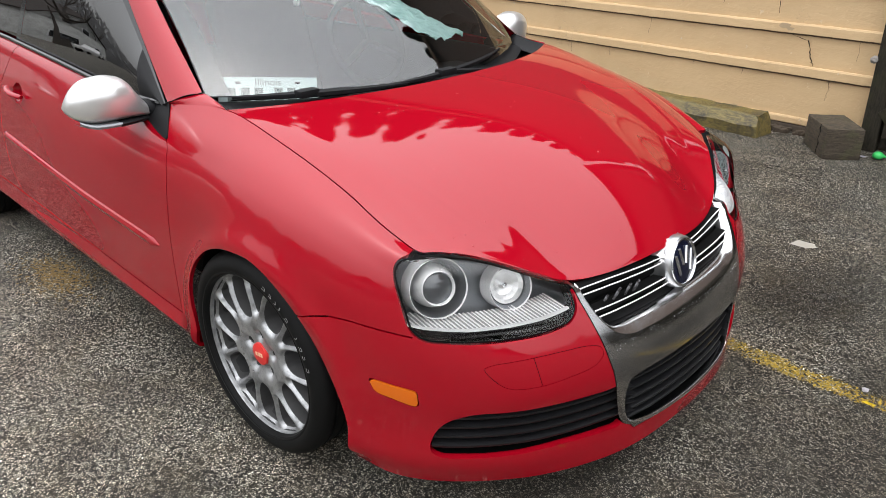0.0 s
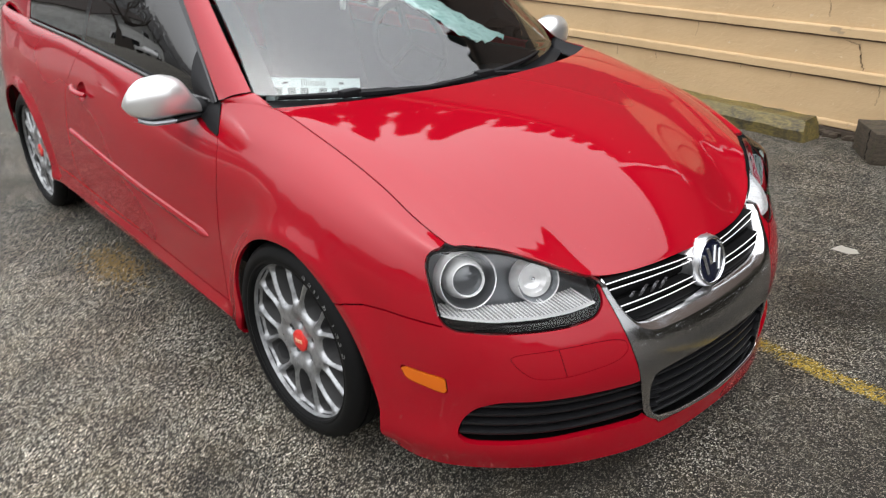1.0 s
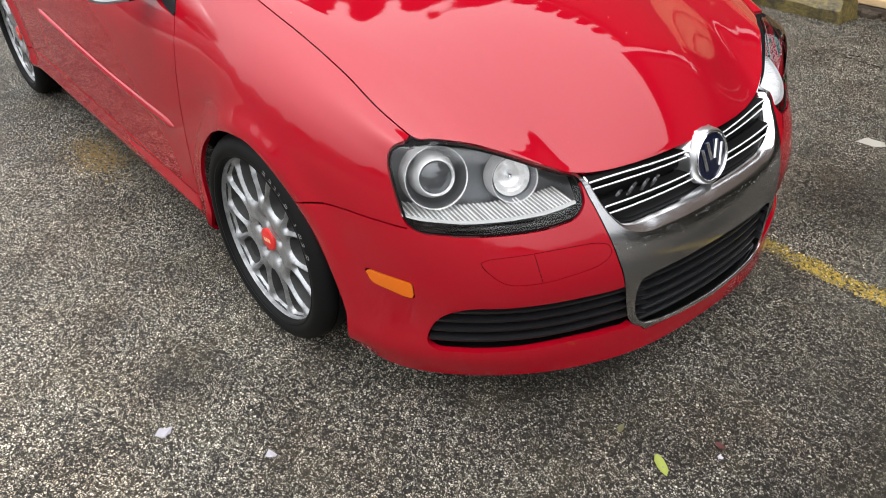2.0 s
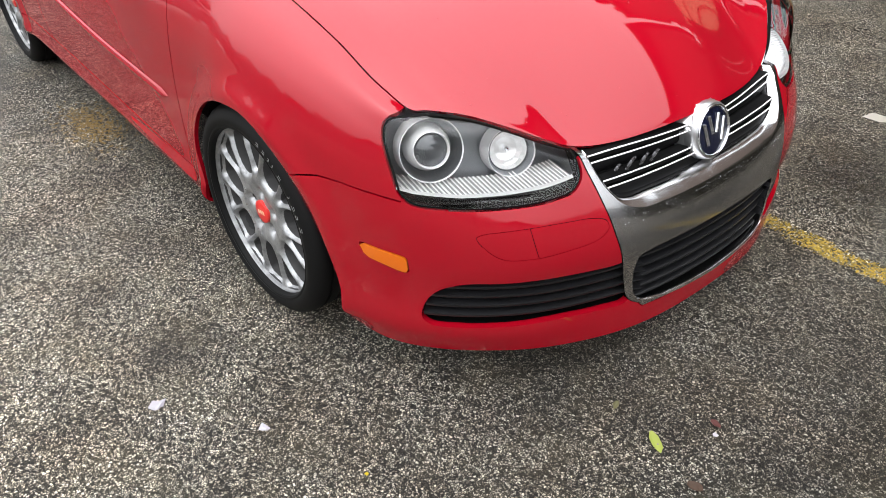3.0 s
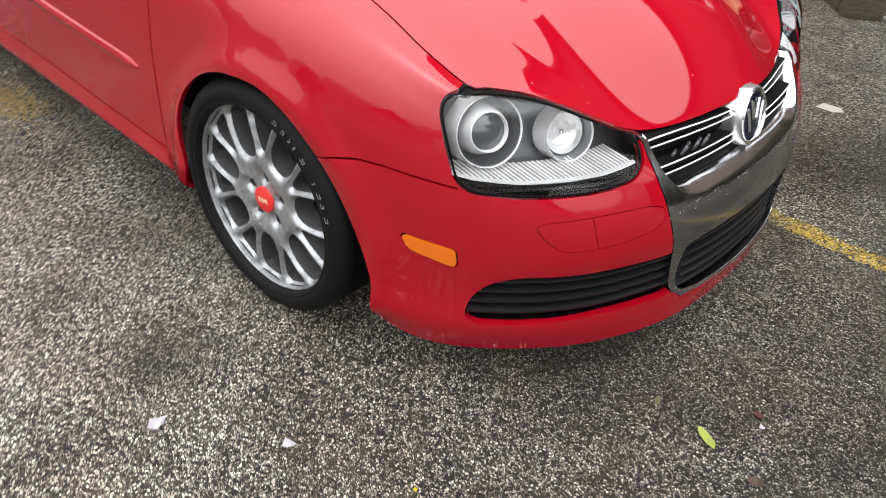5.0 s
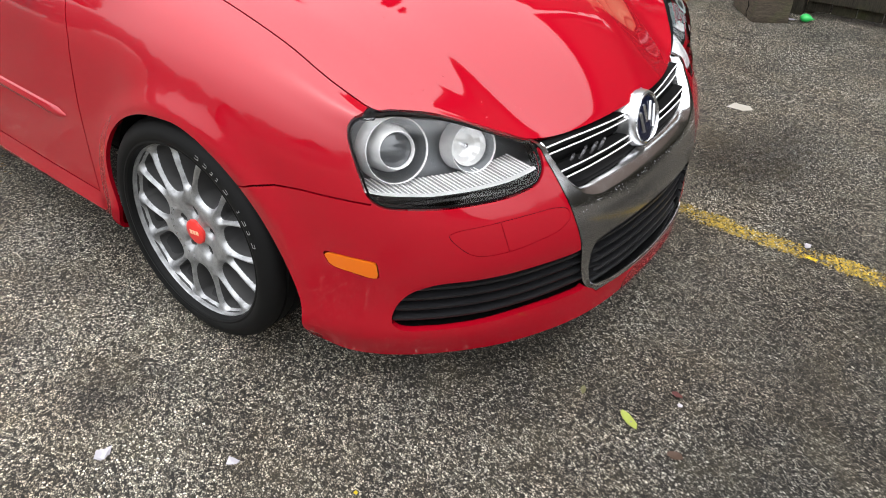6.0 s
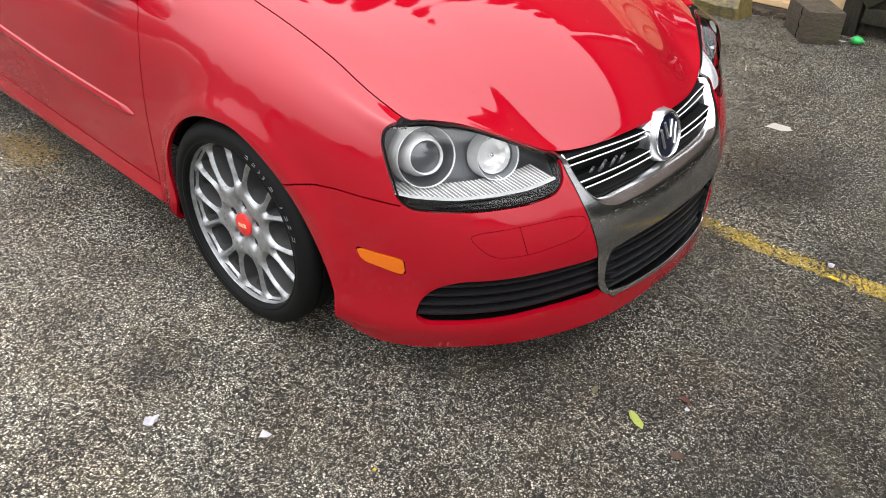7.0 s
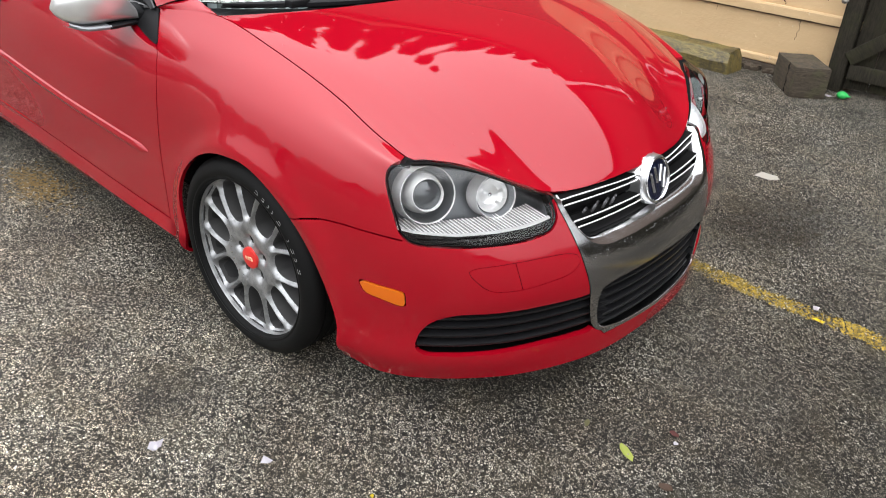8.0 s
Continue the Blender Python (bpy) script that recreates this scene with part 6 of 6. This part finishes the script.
def bare_tree(x, y, height, seed, label):
    t = thing("bare_tree", label, "tree", "bare trees across the street", at=pose(x, y, 0))
    rng = random.Random(seed)
    bm = bmesh.new()
    branch(bm, Vector((0, 0, -.05)), Vector((0, 0, 1)), height * .45, height * .010, 0, rng)
    part("trunk", finish(bm, "trunk"), BARK, t)
    bm = bmesh.new()
    top = Vector((0, 0, height * .40))
    for k in range(5):
        a = k * 1.26 + rng.random()
        branch(bm, top * rng.uniform(.75, 1.0), Vector((math.cos(a) * .8, math.sin(a) * .8, rng.uniform(.5, 1.2))).normalized(), height * .36, height * .008, 3, rng)
    part("crown", finish(bm, "crown"), BARK, t)
    return t


def evergreen(x, y, height, width, seed):
    t = thing("evergreen_tree", "dark green conifer behind the building", "tree", "conifers behind the building", at=pose(x, y, 0))
    part("trunk", tube("trunk", [(0, 0, -.1), (.05, 0, height * .5), (0, .03, height * .97)], [.22, .12, .02], 8), BARK, t)
    rng = random.Random(seed)
    p, f = [], []
    for i in range(6500):
        z = height * (.08 + .92 * rng.random() ** 1.1)
        reach = width * (1 - z / height) ** .8 * (.75 + .35 * math.sin(z * 5.1 + seed))
        a = rng.random() * math.tau
        r = reach * rng.random() ** .45
        c = Vector((r * math.cos(a), r * math.sin(a), z - r * .25))
        out = Vector((math.cos(a), math.sin(a), -.25 + rng.uniform(-.3, .3)))
        side = out.cross(Vector((0, 0, 1))).normalized()
        s = rng.uniform(.10, .22)
        k = len(p)
        p += [tuple(c - side * s * .5), tuple(c + out * s * 1.8), tuple(c + side * s * .5), tuple(c + Vector((0, 0, s * .5)))]
        f += [(k, k + 1, k + 3), (k + 1, k + 2, k + 3)]
    me = bpy.data.meshes.new("crown")
    me.from_pydata(p, [], f)
    part("crown", me, NEEDLES, t)


for k, (x, y, h, wd) in enumerate(((-8.6, 4.4, 9.4, 1.9), (-7.8, 5.3, 10.2, 1.8), (-6.9, 6.1, 9.3, 1.7), (-6.1, 6.7, 9.9, 1.7), (-5.2, 7.2, 9.2, 1.7), (-4.4, 7.6, 10.1, 1.7),
                                   (-3.6, 8.1, 10.6, 1.7), (-2.8, 8.7, 10.9, 1.8), (-1.7, 9.0, 11.2, 1.8), (-.6, 9.3, 10.6, 1.8), (-9.8, 6.6, 11.0, 2.2), (-10.8, 4.9, 9.5, 2.0))):
    evergreen(x, y, h, wd, k + 2)
# the last three trees are unseen, added to cover the low sky
for x, y, h, s in ((-62, -22.6, 15.0, 3), (-70, -28, 12, 5), (-62, -39, 11, 9), (30, -22, 9, 15), (8, 16, 10, 17), (15, 9, 9, 19)):
    bare_tree(x, y, h, s, "leafless grey-brown tree across the street")


def house(name, x, y, turn, w, d, h, roof_h, wallmat, label, panes):
    o = thing(name, label, "house", at=pose(x, y, 0, 0, 0, turn))
    part("wall", box("wall", (-w / 2, -d / 2, -.1), (w / 2, d / 2, h), .03), wallmat, o)
    bm = bmesh.new()
    e = .4
    tri = [(-w / 2 - e, h - .1), (0, h + roof_h), (w / 2 + e, h - .1), (w / 2 + e, h + .12), (0, h + roof_h + .22), (-w / 2 - e, h + .12)]
    a = [bm.verts.new((px, -d / 2 - e, pz)) for px, pz in tri]
    b = [bm.verts.new((px, d / 2 + e, pz)) for px, pz in tri]
    for i in range(6):
        bm.faces.new((a[i], a[(i + 1) % 6], b[(i + 1) % 6], b[i]))
    for q in (a, b):
        bm.faces.new((q[0], q[1], q[4], q[5]))
        bm.faces.new((q[1], q[2], q[3], q[4]))
    part("roof", finish(bm, "roof", smooth=False), SHINGLE, o)
    bm = bmesh.new()
    for s in (-1, 1):
        g = [bm.verts.new((px, s * d / 2 * .995, pz)) for px, pz in ((-w / 2, h - .02), (w / 2, h - .02), (0, h + roof_h - .05))]
        bm.faces.new(g)
    bmesh.ops.solidify(bm, geom=bm.faces[:], thickness=.1)
    part("gable", finish(bm, "gable", smooth=False), wallmat, o)
    for px, pz, pw, ph in panes:
        for s in (-1, 1):
            win = part("window", box("window", (px - pw / 2 - .08, s * d / 2 - .05, pz - .08), (px + pw / 2 + .08, s * d / 2 + .05, pz + ph + .08), .01), WHITE, o)
            part("pane", box("pane", (px - pw / 2, s * d / 2 - .07, pz), (px + pw / 2, s * d / 2 + .07, pz + ph), .01), TINT, win)
    return o


house("house", -73, -24.0, 66, 9, 10, 4.6, 3.6, SIDINGWHITE, "white gabled house with dark roof across the street", ((-2, 1.2, 1.0, 1.3), (1.5, 1.2, 1.0, 1.3), (0, 4.6, .9, 1.1)))
house("house", -64, -35.5, 28, 14, 7, 2.6, 1.3, SIDINGWHITE, "long low pale house with a brown roof", ((-5, .9, 1.0, 1.2), (-2, .9, 1.0, 1.2), (2, .9, 1.0, 1.2), (5, .9, 1.0, 1.2)))
house("house", 4, -42, 4, 9, 8, 4.4, 3.2, SIDINGGREY, "grey two-storey house with a gabled roof", ((-2.5, 1.0, 1.1, 1.4), (2.5, 1.0, 1.1, 1.4), (0, 4.4, 1.0, 1.1)))
# unseen house, added to block low sky from the paint
house("house", 38, -12, 80, 10, 9, 4.8, 3.2, SIDINGGREY, "grey house with a gabled roof", ((-2.5, 1.0, 1.1, 1.4), (2.5, 1.0, 1.1, 1.4)))

# white pick-up truck parked across the street
truck = thing("pickup_truck", "white pick-up truck parked across the street", "truck", at=pose(-52, -20.6, 0, 0, 0, 30))
part("bed", box("bed", (-2.7, -.95, .55), (-.5, .95, 1.15), .06), TRUCKWHITE, truck)
part("hood", box("hood", (1.1, -.95, .55), (2.6, .95, 1.12), .12, 3), TRUCKWHITE, truck)
bm = bmesh.new()
rows = []
for y in (-.93, .93):
    rows.append([bm.verts.new((px, y * k, pz)) for px, pz, k in ((-.5, .5, 1), (1.3, .5, 1), (1.3, 1.1, 1), (.75, 1.75, .85), (-.35, 1.78, .85), (-.5, 1.1, 1))])
for i in range(6):
    bm.faces.new((rows[0][i], rows[0][(i + 1) % 6], rows[1][(i + 1) % 6], rows[1][i]))
bm.faces.new(rows[0])
bm.faces.new(rows[1])
part("cab", finish(bm, "cab", smooth=False), TRUCKWHITE, truck)
for y in (-.93, .93):
    part("window", box("window", (-.25, y * .93 - .03, 1.16), (.70, y * .93 + .03, 1.58), .02), TINT, truck)
    for x in (-1.75, 1.75):
        part("wheel", lathe("wheel", [(0, -.12), (.22, -.12), (.24, -.13), (.37, -.12), (.39, -.08), (.39, .08), (.36, .12), (0, .12)], 28), RUBBER, truck, at=pose(x, y * .92, .39))


house("house", 5.4, 10.0, 90, 9, 8.4, 6.6, 3.0, SIDINGBROWN, "brown house with a gabled roof behind the fence", ((-2.5, 1.0, 1.1, 1.4), (2.5, 1.0, 1.1, 1.4)))
# two more unseen houses that keep bright horizon off the paint
house("house", -20, -48, 10, 9, 8, 4.4, 3.2, SIDINGGREY, "unseen grey gabled house added to cover the low sky", ((-2.5, 1.0, 1.1, 1.4), (2.5, 1.0, 1.1, 1.4)))
house("house", 24, -40, -20, 11, 8, 4.6, 3.0, SIDINGWHITE, "unseen pale gabled house added to cover the low sky", ((-2.5, 1.0, 1.1, 1.4), (2.5, 1.0, 1.1, 1.4)))

# added ring of far leafless trees that darkens the low sky in reflections
rng = random.Random(77)
p, f = [], []
for i in range(52000):
    az = rng.random() * math.tau
    if 70 < math.degrees(az) < 150:
        continue
    high = 13 + 4.5 * noise.noise(Vector((math.cos(az) * 3, math.sin(az) * 3, 1))) + 4 * noise.noise(Vector((math.cos(az) * 14, math.sin(az) * 14, 5)))
    r, z = rng.uniform(84, 96), high * rng.random() ** 1.25
    w, h = rng.uniform(.08, .34) * (1.9 - z / high), rng.uniform(.6, 2.4)
    c = Vector((r * math.cos(az), r * math.sin(az), z))
    side = Vector((-math.sin(az), math.cos(az), 0))
    lean = side * rng.uniform(-.6, .6) * h
    k = len(p)
    p += [tuple(c - side * w), tuple(c + side * w), tuple(c + lean + Vector((0, 0, h)))]
    f.append((k, k + 1, k + 2))
me = bpy.data.meshes.new("treeline_backdrop")
me.from_pydata(p, [], f)
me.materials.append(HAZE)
tagged(new("treeline_backdrop", me), "backdrop ring of leafless trees added to darken the low sky, in haze-paled grey", "trees", kind="stuff")
